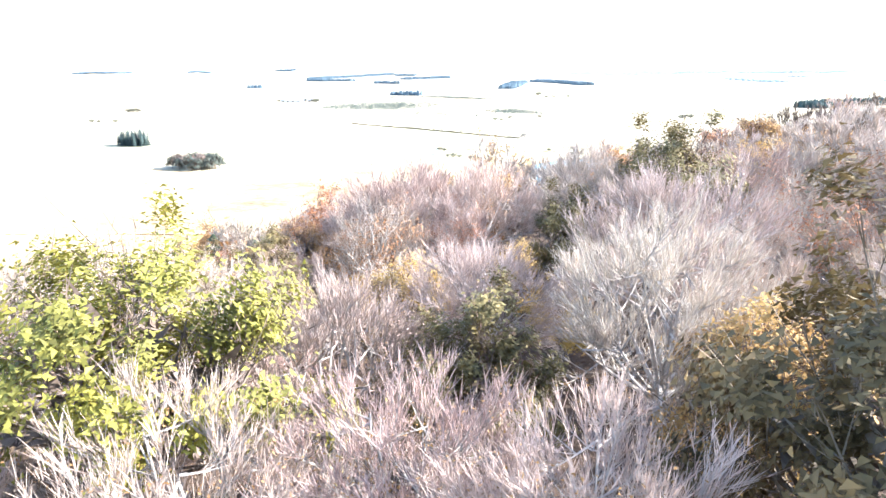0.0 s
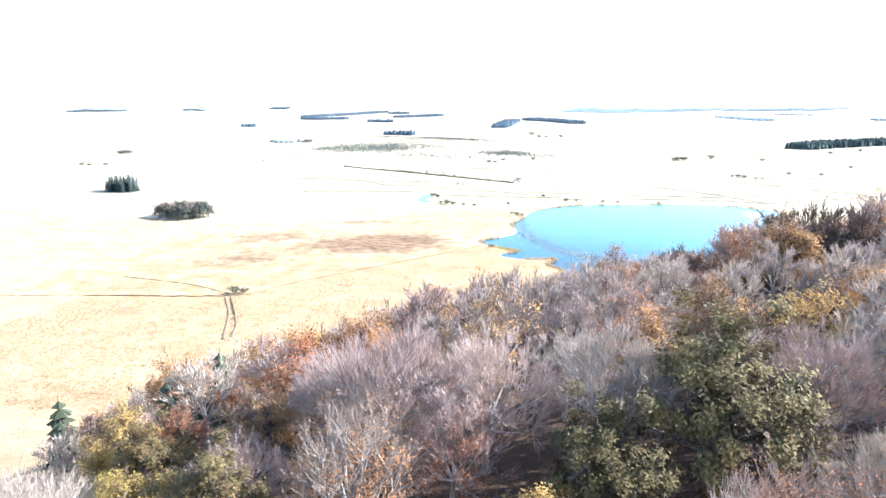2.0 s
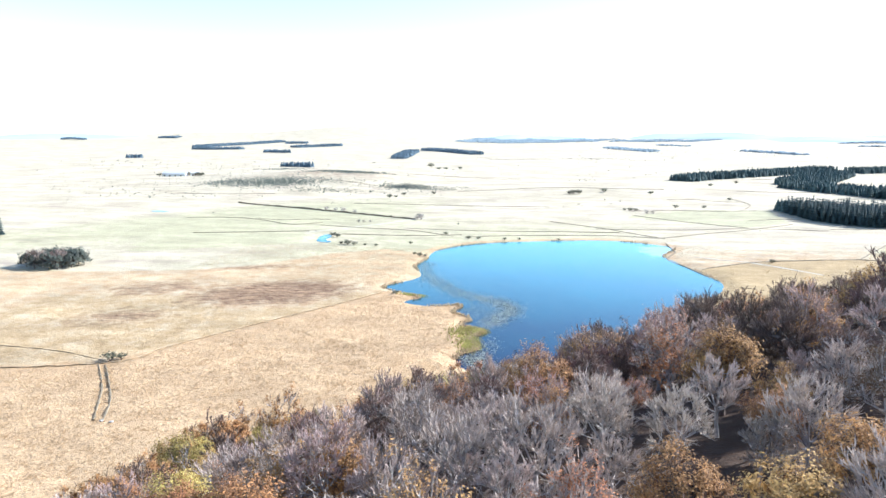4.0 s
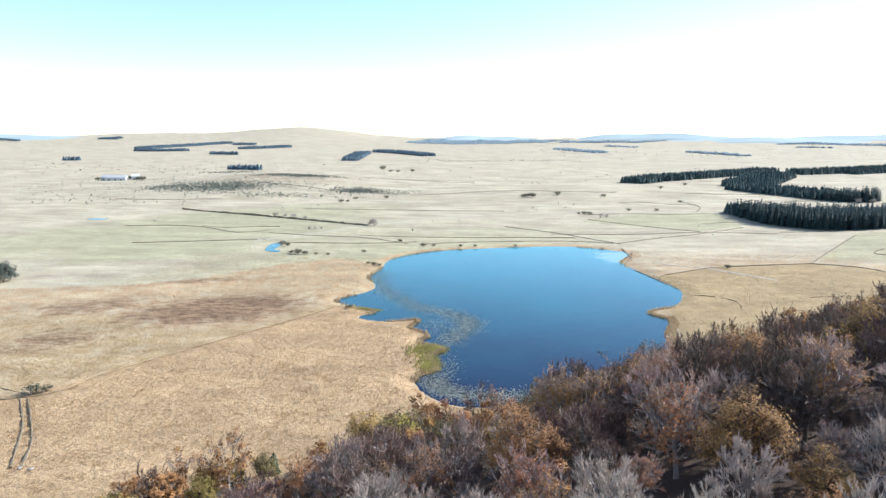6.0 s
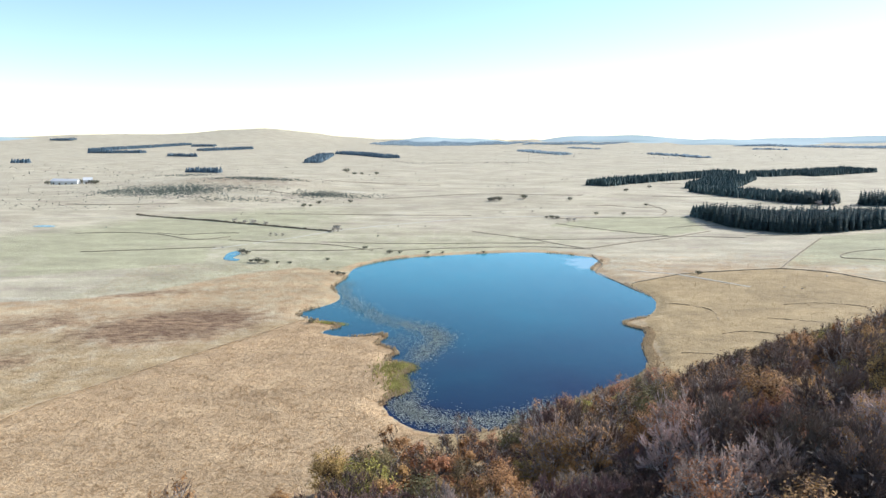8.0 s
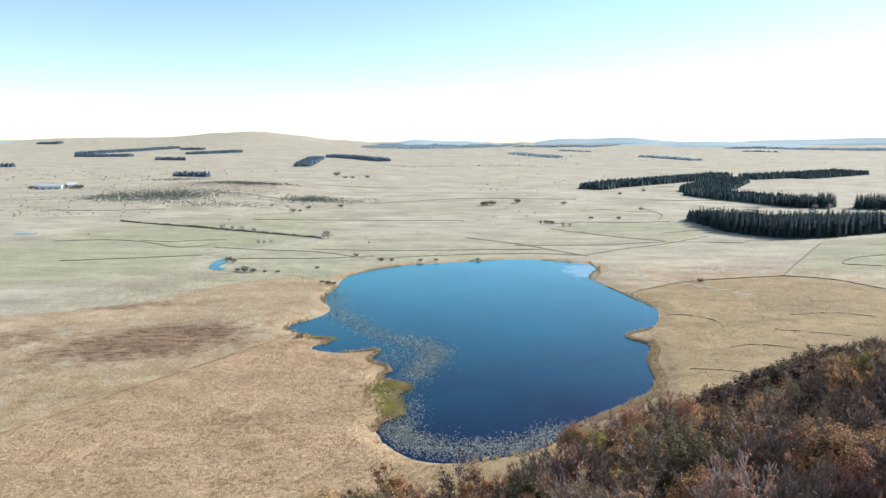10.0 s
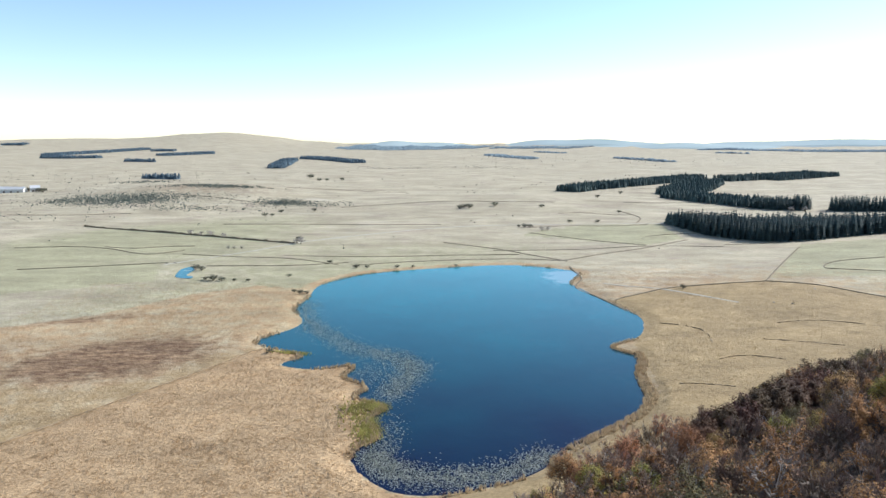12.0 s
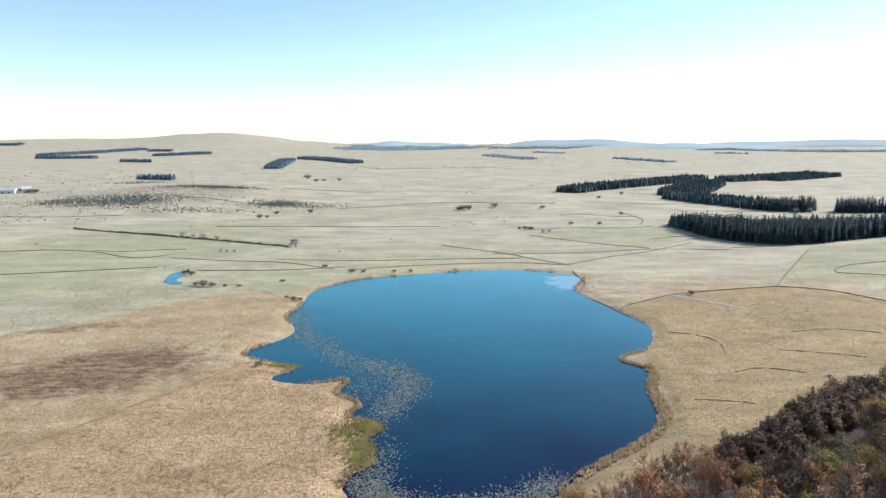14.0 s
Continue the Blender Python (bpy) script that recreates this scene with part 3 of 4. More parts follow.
# trees that stand out, by kind and place
SPECIAL = [("lime", 6.6, -94.2, 1.12), ("olive", -8, -68, 0.85), ("gold", -15, -66.5, 0.75), ("olive", -19, -61, 0.72), ("brown", -2, -78, 0.85), ("olive", 23, -94, 0.95), ("gold", 20.8, -88.5, 0.74), ("brown", 14, -94.5, 0.74), ("bare", 9, -89.5, 0.85), ("brown", 4.5, -99, 0.78), ("lime", -52, 58, 0.9), ("olive", -46, 60, 0.9), ("copper", -34, 62, 0.9), ("copper", 0, 60, 1.1), ("gold", -8, 52, 1.0), ("copper", 4, 76, 1.1), ("olive", 2, 44, 1.1), ("olive", 13.2, -88, 0.7), ("bare", 18.5, -86, 0.90), ("bare", 11, -80, 0.9), ("brown", 10, -97, 0.8), ("brown", 18, -96, 0.75),
           ("olive", 17.8, -57.8, 1.18), ("olive", 12.3, -62.8, 0.86), ("gold", 9, -67.4, 0.64), ("gold", 6.5, -79, 0.8), ("olive", -4, -74, 0.85), ("gold", 14, -75, 0.55), ("gold", -22.6, -59.3, 0.88), 
           ("copper", 14, -50, 1.0), ("bare", 4.6, -56.5, 1.12), ("gold", 25, -42, 0.95), ("russet", 19, -48, 0.95), ("copper", 19, -40, 0.95), ("russet", 20.5, -66, 0.78), ("brown", 14.5, -70, 0.66),
           ("gold", -26, -35, 1.0), ("copper", -18, -33, 1.0), ("gold", 31, -36, 0.9), ("gold", 6, 20, 0.95),
           ("copper", -1, 36, 1.0), ("copper", 8, 30, 1.0), ("gold", 13, 46, 0.8), ("gold", 46, 25, 0.9),
           ("slim", 52, 119, 1.3), ("slim", 43, 112, 1.3), ("slim", 37, 109, 1.05), ("copper", 27, 104, 1.2), ("russet", 33, 106, 1.2), ("lime", 46, 109, 0.85), ("copper", 40, 105, 1.35), ("lime", 20, 100, 0.55), ("olive", 16, 97, 0.5), ("russet", 48, 115, 1.2), ("copper", 57, 119, 1.15),
           ("dark", 60, 113, 1.15), ("dark", 66, 117, 1.25), ("dark", 72, 121, 1.3), ("dark", 78, 126, 1.3), ("dark", 84, 131, 1.35), ("dark", 90, 136, 1.35), ("dark", 97, 141, 1.35), ("dark", 66, 125, 1.05), ("olive", 74, 130, 1.1),
           ("dark", 81, 137, 1.1), ("copper", 88, 144, 0.95), ("dark", 95, 150, 1.15), ("dark", 104, 147, 1.35), ("dark", 111, 153, 1.35), ("olive", 103, 158, 1.1), ("dark", 112, 164, 1.2), ("dark", 119, 160, 1.3), ("copper", 78, 132, 0.85),
           ("gold", 72, 90, 0.9), ("lime", 56, 78, 0.7), ("gold", 66, 84, 0.8), ("copper", 2, 84, 0.85), ("copper", 20, 88, 0.95), ("copper", 30, 96, 1.2), ("russet", 36, 97, 1.2), ("brown", 44, 100, 1.1), ("slim", 53, 111, 1.25), ("copper", 52, 103, 1.3), ("gold", 60, 104, 1.0), ("brown", 15, 80, 1.2), ("russet", -6, 76, 1.2), ("copper", 8, 68, 1.2), ("russet", -20, 70, 1.1)]
rng = random.Random(5)
chosen = [(kind, x, y, size) for kind, x, y, size in SPECIAL]
cand = [(i * 6.9 + rng.uniform(-2.3, 2.3) + (j % 2) * 3.4, j * 6.3 + rng.uniform(-2.2, 2.2)) for i in range(-23, 33) for j in range(-17, 40)]
cand += [(i * 5.9 + rng.uniform(-2, 2) + (j % 2) * 3, j * 5.6 + rng.uniform(-2, 2)) for i in range(-6, 9) for j in range(-18, -8)]
cx, cy = np.array(cand).T
wood_in, edge_d = inside(FOREST, cx, cy), away(np.array(EDGE, float), cx, cy)
for n_c, ((x, y), ok, ed) in enumerate(zip(cand, wood_in, edge_d)):
    east = 32 + 0.42 * (y + 82) if y < 0 else 66 + 0.6 * y
    if n_c < len(cand) - 150 and y < -47 and -36 < x < 53:
        continue
    if not ok or y < -100 or x > east or (x > 19.5 and y < -93):
        continue
    gap = ((0.3 * (x + 38) + 0.95 * (y - 42)) / 30) ** 2 + ((0.95 * (x + 38) - 0.3 * (y - 42)) / 11) ** 2
    if gap < 1:
        continue
    if any(math.hypot(x - a, y - b) < 4.2 for _, a, b, _ in SPECIAL):
        continue
    # a narrow glade below the dark row at the wood's foot
    if away(np.array([(55.0, 100.0), (66.0, 107.0), (100.0, 132.0), (116.0, 144.0)]), np.array([x]), np.array([y]))[0] < 6.5 or math.hypot(x - 11, y + 68) < 4.5 or math.hypot(x - 17.5, y + 65) < 3.8:
        continue
    low_wood = min(1, max(0, (y + 15) / 60))
    u = rng.random() * (1 + 0.12 * low_wood) + 0.17 * low_wood + (0.12 if ed < 26 else 0.0) + 0.10 * math.sin(x * 0.11 + y * 0.07) - (0.14 if -55 < y < 18 and x > -6 else 0.0)
    kind = "bare" if u < 0.36 - 0.12 * low_wood else "brown" if u < 0.62 - 0.04 * low_wood else "russet" if u < 0.84 else "copper" if u < 0.94 else "gold" if u < 1.01 else "russet" if u < 1.1 else "copper" if u < 1.2 else "olive" if u < 1.32 else "lime"
    if y < -50 and kind in ("olive", "lime", "gold"):
        kind = "russet"
    if ed < 15 and x < 20 and y > -60:
        kind = "brown" if u < 0.42 else "russet" if u < 0.7 else "copper" if u < 1.15 else "gold"
    if y > -8 and kind == "bare":
        kind = "umber" if u < 0.2 or x > 12 else "brown"
    if y < -16 and kind == "brown" and n_c % 3:
        kind = "bare"
    if y < -72:
        kind = "bare" if u < 0.55 else "brown"
    chosen.append((kind, x, y, rng.choice((0.72, 0.85, 0.95, 1.02, 1.1, 1.2)) * rng.uniform(0.95, 1.05) * (0.8 if ed < 5 else 1.0) * (1 + 0.42 * min(1, max(0, (y + 15) / 50)) * min(1, max(0.35, (50 - x) / 32)))))
# those nearest to the flown line stand as trees of their own, the rest as one wood
chosen.sort(key=lambda c: 0 if c in SPECIAL or c[2] < -45 else math.hypot(c[1] - 8, c[2] + 20))
rest = []
count = {}
for kind, x, y, size in chosen:
    kin = "beech" if kind in ("bare", "umber", "brown", "russet", "copper", "dark", "slim") else "other"
    count[kin] = count.get(kin, 0) + 1
    turn = rng.uniform(0, 6.28)
    fine_zone = y < -54 and -26 < x < 45
    proto = rng.choice((FINE if fine_zone and kind in FINE else KINDS)[kind])
    if count[kin] > 250 and kind in LIGHT:
        proto = rng.choice(LIGHT[kind])
    if count[kin] <= 290:
        plant(proto, x, y, size, turn, 0.2)
    else:
        rest.append((proto, x, y, size, turn))


def joined(name, items, label, category):
    """Many plants in one mesh of kind stuff. Items: a prototype and its place, size and turn."""
    verts, loops, sizes, mats, mat_of, k = [], [], [], [], [], 0
    cache = {}
    heights = ground_z([i[1] for i in items], [i[2] for i in items]) - 0.15
    for (proto, x, y, size, turn), z in zip(items, heights):
        if proto not in cache:
            cache[proto] = []
            for o in proto.children:
                d = o.data
                co, lv, lt = np.empty(len(d.vertices) * 3), np.empty(len(d.loops), np.int32), np.empty(len(d.polygons), np.int32)
                d.vertices.foreach_get("co", co)
                d.loops.foreach_get("vertex_index", lv)
                d.polygons.foreach_get("loop_total", lt)
                mi = np.empty(len(d.polygons), np.int32)
                d.polygons.foreach_get("material_index", mi)
                for m in d.materials:
                    if m not in mats:
                        mats.append(m)
                cache[proto].append((co.reshape(-1, 3), lv, lt, np.array([mats.index(m) for m in d.materials], np.int32)[mi]))
        c, s_ = math.cos(turn) * size, math.sin(turn) * size
        for co, lv, lt, mat in cache[proto]:
            verts.append(np.stack([co[:, 0] * c - co[:, 1] * s_ + x, co[:, 0] * s_ + co[:, 1] * c + y, co[:, 2] * size + z], 1))
            loops.append(lv + k)
            sizes.append(lt)
            mat_of.append(mat)
            k += len(co)
    verts, loops, sizes = np.concatenate(verts), np.concatenate(loops), np.concatenate(sizes)
    me = bpy.data.meshes.new(name)
    me.vertices.add(len(verts))
    me.vertices.foreach_set("co", verts.ravel())
    me.loops.add(len(loops))
    me.loops.foreach_set("vertex_index", loops)
    me.polygons.add(len(sizes))
    me.polygons.foreach_set("loop_start", np.r_[0, np.cumsum(sizes)[:-1]].astype(np.int32))
    for m in mats:
        me.materials.append(m)
    me.polygons.foreach_set("material_index", np.concatenate(mat_of))
    me.update(calc_edges=True)
    return tagged(new(name, me), label, category, kind="stuff")


if rest:
    joined("beech_wood", rest, "beech wood in bare twig and copper leaf on the slope", "trees")

# ---- conifer plantations ----
SPRUCES = [spruce("spruce_tree", "tall dark green plantation spruce", 200 + i, 15.0 + 1.1 * i, 3.3, 8, 7) for i in range(3)]
SMALL_SPRUCES = [spruce("spruce_tree", "small dark spruce among the beeches", 210 + i, 8 + i, 2.2, 8, 8, GREEN_NEEDLE) for i in range(2)]


def block_spots(poly, step, seed, jitter=0.35):
    r = random.Random(seed)
    poly = np.array(poly, float)
    lo, hi = poly.min(0), poly.max(0)
    pts = []
    y = lo[1]
    while y < hi[1]:
        x = lo[0]
        while x < hi[0]:
            pts.append((x + r.uniform(-jitter, jitter) * step, y + r.uniform(-jitter, jitter) * step))
            x += step
        y += step
    pts = np.array(pts)
    return pts[inside(poly, pts[:, 0], pts[:, 1])]


def strip(a, b, width):
    a, b = np.array(a, float), np.array(b, float)
    d = (b - a) / np.linalg.norm(b - a)
    o = np.array([-d[1], d[0]]) * width / 2
    return [a - o, b - o, b + o, a + o]


def far_cone(seed, height, spread, material=NEEDLE, sides=5, tiers=3):
    """A distant conifer or bush, as a few ragged cones on a stem."""
    r = random.Random(seed)
    root = new("far_tree")
    k = Builder()
    for i in range(tiers):
        z0, z1 = height * (0.06 + 0.28 * i), height * (0.52 + 0.24 * i)
        rr = spread * (1 - 0.27 * i)
        ring = [Vector((rr * r.uniform(0.7, 1.15) * math.cos(6.283 * j / sides), rr * r.uniform(0.7, 1.15) * math.sin(6.283 * j / sides), z0)) for j in range(sides)]
        for j in range(sides):
            k.face(ring[j], ring[(j + 1) % sides], Vector((0, 0, min(z1, height))))
    part("crown", k, material, root)
    return root


CONES = [far_cone(300 + i, 9.4 + 0.9 * i, 3.9) for i in range(3)]
FAR_CONES = [far_cone(310 + i, 11 + 1.2 * i, 6.4, HAZED_NEEDLE) for i in range(3)]

front = [(211, 599), (216, 563), (221, 529), (233, 509), (261, 491), (302, 500), (345, 520), (400, 540), (500, 566), (520, 605), (402, 580), (343, 574), (276, 577), (245, 600), (225, 620)]
front_spots = sorted(map(tuple, block_spots(front, 3.9, 1)), key=lambda p: p[1] - 0.25 * abs(p[0] - 300) + (-60 if p[0] < 262 else 0))
items = []
for i, (x, y) in enumerate(front_spots):
    proto, size, turn = SPRUCES[i % 3], rng.uniform(0.85, 1.12), rng.uniform(0, 6.28)
    if i < 230:
        tagged(plant(proto, x, y, size, turn), group="near spruce plantation")
    else:
        items.append((proto if y < 560 else rng.choice(CONES), x, y, size, turn))


MID_BLOCKS = [[(282, 838), (337, 738), (364, 704), (405, 742), (345, 850), (310, 880)], strip((318, 880), (452, 1128), 60), [(362, 702), (400, 700), (418, 728), (385, 745)],
              strip((424, 700), (560, 690), 26), strip((176, 928), (216, 975), 40), strip((222, 985), (478, 1238), 46), strip((500, 1180), (600, 1250), 40), strip((600, 1240), (790, 1368), 70)]
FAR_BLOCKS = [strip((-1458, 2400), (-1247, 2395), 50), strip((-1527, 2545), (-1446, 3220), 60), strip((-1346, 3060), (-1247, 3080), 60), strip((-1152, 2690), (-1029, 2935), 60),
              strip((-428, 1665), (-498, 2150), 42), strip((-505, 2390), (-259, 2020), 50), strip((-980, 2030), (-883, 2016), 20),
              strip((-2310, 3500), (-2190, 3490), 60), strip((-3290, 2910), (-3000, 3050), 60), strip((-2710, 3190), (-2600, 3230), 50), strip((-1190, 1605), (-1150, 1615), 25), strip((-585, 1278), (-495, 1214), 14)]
for n_b, poly in enumerate(MID_BLOCKS):
    for x, y in block_spots(poly, 4.6, 20 + n_b):
        items.append((rng.choice(SPRUCES if y < 730 else CONES), x, y, rng.uniform(0.8, 1.1), rng.uniform(0, 6.28)))
joined("spruce_plantation", items, "blocks of dark plantation spruce across the grassland", "trees")
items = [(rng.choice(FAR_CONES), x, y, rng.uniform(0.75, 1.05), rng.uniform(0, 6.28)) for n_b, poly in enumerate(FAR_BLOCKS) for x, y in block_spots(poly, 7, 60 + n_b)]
LUMPS = [far_cone(320 + i, 9, 11, HAZED_WOOD, 6, 2) for i in range(2)]
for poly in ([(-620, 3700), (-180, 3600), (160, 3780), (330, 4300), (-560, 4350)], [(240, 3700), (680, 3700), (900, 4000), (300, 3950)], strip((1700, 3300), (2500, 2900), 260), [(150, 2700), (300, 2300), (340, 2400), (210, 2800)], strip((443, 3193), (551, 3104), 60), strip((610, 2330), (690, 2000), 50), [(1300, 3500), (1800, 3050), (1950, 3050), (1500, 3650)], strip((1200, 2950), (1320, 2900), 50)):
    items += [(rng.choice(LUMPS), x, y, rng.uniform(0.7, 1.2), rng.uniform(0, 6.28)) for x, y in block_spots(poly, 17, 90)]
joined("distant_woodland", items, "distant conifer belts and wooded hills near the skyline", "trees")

# small conifers at the wood's edge
for x, y, size in [(-31, -37, 1.0), (-37, -33, 0.8), (-46, -45, 1.0), (-62, -8, 0.9), (-52, 60, 0.8), (-46, 66, 0.7), (-24.6, -52.2, 0.9), (-40, -50, 0.7)]:
    plant(rng.choice(SMALL_SPRUCES), x, y, size, rng.uniform(0, 6.28))

# ---- copses on the moor ----
COPSE_TREES = [broadleaf("copse_tree", "dull grey green tree of the round copse on the moor", 77 + i, 10.0, 4.0, (8, 5, 4, 2), 2200, COPSE_LEAF, BROWN_TWIG, size=0.2, base=0.2, bark=DARK_BARK) for i in range(2)]
COPSE_LABELS = {"brown": "bare brown tree of the round copse on the moor", "olive": "dull green tree of the round copse on the moor"}
for i in range(34):
    t, q = i * 2.4, math.sqrt((i + 0.5) / 34)
    kind = "olive" if i % 5 else "brown"
    ob = plant(COPSE_TREES[i % 2] if i % 5 else KINDS[kind][i % 2], -279 + 17 * q * math.cos(t), 252 + 12 * q * math.sin(t), rng.uniform(1.0, 1.3), t)
    tagged(ob, COPSE_LABELS[kind], group="round copse")
for i in range(34):
    t, q = i * 2.4, math.sqrt((i + 0.5) / 34)
    ob = plant(SPRUCES[i % 3], -416 + 14 * q * math.cos(t), 342 + 9 * q * math.sin(t), rng.uniform(0.76, 0.9), t)
    tagged(ob, "dark spruce of the square copse on the moor", group="square copse")


# ---- shrubs ----
def shrub(name, label, seed, height, spread, leaves, material, size=0.16):
    """A low shrub: several stems and a loose, uneven head of leaves."""
    r = random.Random(seed)
    root = tagged(new(name), label, "shrub")
    wood, head = Builder(), Builder()
    tips = []
    for i in range(9):
        t = i * 2.4
        q = math.sqrt((i + 0.5) / 9)
        tip = Vector((spread * q * math.cos(t), spread * q * math.sin(t), height * (1 - 0.35 * q * q) * r.uniform(0.75, 1)))
        wood.tube([Vector((0, 0, -0.2)), tip * 0.5 + Vector((0, 0, 0.1)), tip], [0.05, 0.035, 0.01], 3)
        tips.append(tip)
    for i in range(leaves):
        a = r.choice(tips) * r.uniform(0.55, 1.05) + Vector((r.gauss(0, spread * 0.17), r.gauss(0, spread * 0.17), r.gauss(0, height * 0.1)))
        a.z = max(a.z, 0.05)
        u = Vector((r.gauss(0, 1), r.gauss(0, 1), r.gauss(0, 0.7))).normalized()
        v = u.cross(Vector((r.gauss(0, 1), r.gauss(0, 1), r.gauss(0, 1)))).normalized()
        s_ = size * r.uniform(0.6, 1.5)
        head.face(a - u * s_, a + v * s_ * 0.7, a + u * s_, a - v * s_ * 0.7)
    part("woody_base", wood, DARK_BARK, root)
    part("foliage", head, material, root)
    return root


SHRUBS = [shrub("willow_shrub", "low dark willow shrub on the wet moor", 400 + i, 2.4, 2.0, 420, SHRUB) for i in range(2)]
PALE_SHRUBS = [shrub("willow_shrub", "leafless pale willow shrub beside the wet moor", 410 + i, 3.0, 1.8, 420, BARK, 0.12) for i in range(2)]
for i, (x, y, size) in enumerate([(-77, 319, 1.0), (-74, 321, 0.8), (-81, 323, 0.7), (-67, 219, 0.85), (-135, 352, 1.5), (-130, 351, 1.1), (-140, 353, 0.9), (-114, 350, 0.7), (-122, 350, 0.7),
                                  (-157, 384, 1.4), (-152, 380, 1.2), (-76, 407, 1.0), (-56, 391, 1.1), (-49, 392, 0.9), (-93, 363, 0.8), (133, 332, 1.0), (-139, 110, 1.3), (-136, 112, 0.9),
                                  (74, 577, 1.5), (79, 578, 1.3), (69, 579, 1.0), (121, 609, 1.3), (148, 609, 1.3), (-30, 393, 0.8), (-20, 395, 0.7), (8, 400, 0.7), (-118, 507, 1.3),
                                  (22, 706, 2.2), (28, 707, 2.2), (17, 705, 1.8), (57, 719, 2.2), (109, 712, 1.6), (-184, 651, 1.8), (-174, 679, 1.5), (-178, 655, 1.2), (-141, 691, 1.6), (-251, 1228, 3.5), (-222, 1157, 2.2),
                                  (-210, 1162, 2.0), (-185, 1174, 2.2), (188, 683, 1.2), (194, 812, 1.6), (243, 891, 1.6), (-704, 643, 3.0), (-700, 647, 2.6), (-709, 640, 2.4), (-620, 493, 1.8), (-595, 503, 1.8), (-612, 495, 1.4)]):
    plant(SHRUBS[i % 2], x, y, size, i * 1.3)
for i, (x, y, size) in enumerate([(87, 558, 1.5), (93, 560, 1.3), (-161, 461, 1.0), (-157, 462, 0.9), (-152, 464, 0.7), (-112, 486, 2.0), (-116, 488, 1.4), (228, 530, 2.4), (369, 516, 1.8), (-215, 530, 1.6), (-205, 527, 1.4), (-196, 523, 1.8), (-183, 518, 1.4), (376, 690, 2.2), (392, 692, 2.0)]):
    plant(PALE_SHRUBS[i % 2], x, y, size, i * 1.7)


# ---- scattered growth, as stuff ----
def scatter(name, shapes, pts, sizes, material, label, category, lift=0.0, seed=0, flat=False):
    """Copies of small triangle shapes at plan points, in one mesh."""
    r = np.random.RandomState(seed)
    pts = np.asarray(pts, float)
    z = np.full(len(pts), lift) if flat else ground_z(pts[:, 0], pts[:, 1]) + lift
    which = r.randint(0, len(shapes), len(pts))
    verts, total = [], 0
    for i, shape in enumerate(shapes):
        m = which == i
        t = r.uniform(0, 6.283, m.sum())
        c, s_ = np.cos(t)[:, None, None], np.sin(t)[:, None, None]
        q = shape[None] * np.asarray(sizes)[m][:, None, None, None].reshape(-1, 1, 1, 1)
        x = q[..., 0] * c - q[..., 1] * s_ + pts[m, 0][:, None, None]
        y = q[..., 0] * s_ + q[..., 1] * c + pts[m, 1][:, None, None]
        verts.append(np.stack([x, y, q[..., 2] + z[m][:, None, None]], -1).reshape(-1, 3))
    verts = np.concatenate(verts)
    me = bpy.data.meshes.new(name)
    n_v = len(verts)
    me.vertices.add(n_v)
    me.vertices.foreach_set("co", verts.ravel())
    me.loops.add(n_v)
    me.loops.foreach_set("vertex_index", np.arange(n_v, dtype=np.int32))
    me.polygons.add(n_v // 3)
    me.polygons.foreach_set("loop_start", np.arange(0, n_v, 3, dtype=np.int32))
    me.update(calc_edges=True)
    me.materials.append(material)
    return tagged(new(name, me), label, category, kind="stuff")


def tuft(seed, blades, radius, height, lean):
    r = np.random.RandomState(seed)
    out = []
    for i in range(blades):
        t = 6.283 * i / blades + r.uniform(-0.4, 0.4)
        d, s_ = np.array([math.cos(t), math.sin(t), 0]), np.array([-math.sin(t), math.cos(t), 0])
        b = d * radius * r.uniform(0.1, 0.5)
        out.append([b - s_ * radius * 0.5, b + s_ * radius * 0.5, b + d * radius * lean + np.array([0, 0, height * r.uniform(0.7, 1.2)])])
    return np.array(out)


rs = np.random.RandomState(3)


def random_spots(count, x0, x1, y0, y1, keep):
    x, y = rs.uniform(x0, x1, count), rs.uniform(y0, y1, count)
    m = keep(x, y)
    return np.stack([x[m], y[m]], 1)


def on_moor(x, y):
    limit = np.interp(x, [-260, -190, -139, -107, -72, -60], [70, 92, 108, 165, 226, 230])
    return ~inside(FOREST, x, y) & (y < limit + rs.uniform(-3, 3, x.shape)) & (shore_distance(x, y) > 1)


def heath_at(x, y):
    v = np.zeros(x.shape)
    for hx, hy, hw, hh in HEATHS:
        v = np.maximum(v, np.exp(-((((x - hx) * 0.9 + (y - hy) * 0.4) / hw) ** 2 + (((y - hy) * 0.9 - (x - hx) * 0.4) / hh) ** 2) ** 1.5))
    return v


moor_pts = random_spots(60000, -190, 5, 10, 232, on_moor)
west_pts = random_spots(34000, -200, -55, 60, 345, lambda x, y: ~on_moor(x, y) & ~inside(FOREST, x, y) & (shore_distance(x, y) > 1) & (heath_at(x, y) < rs.uniform(0.02, 0.4, x.shape)))
east_pts = random_spots(30000, 40, 215, 120, 380, lambda x, y: ~inside(FOREST, x, y) & (shore_distance(x, y) > 1))
TUFTS = [tuft(i, 4, 0.32, 0.17, 1.1) for i in range(4)]
for pts, low, high, straw, tone in ((moor_pts, 0.5, 1.05, TUSSOCK, "dry straw coloured grass tussocks on wet moor"), (west_pts, 0.4, 0.9, TUSSOCK, "dry straw coloured grass tussocks on wet moor"), (east_pts, 0.4, 0.95, OLIVE_TUSSOCK, "olive brown grass tussocks on the rough pasture")):
    scatter("grass_tussocks", TUFTS, pts, rs.uniform(low, high, len(pts)), straw, tone, "grass", seed=len(pts))

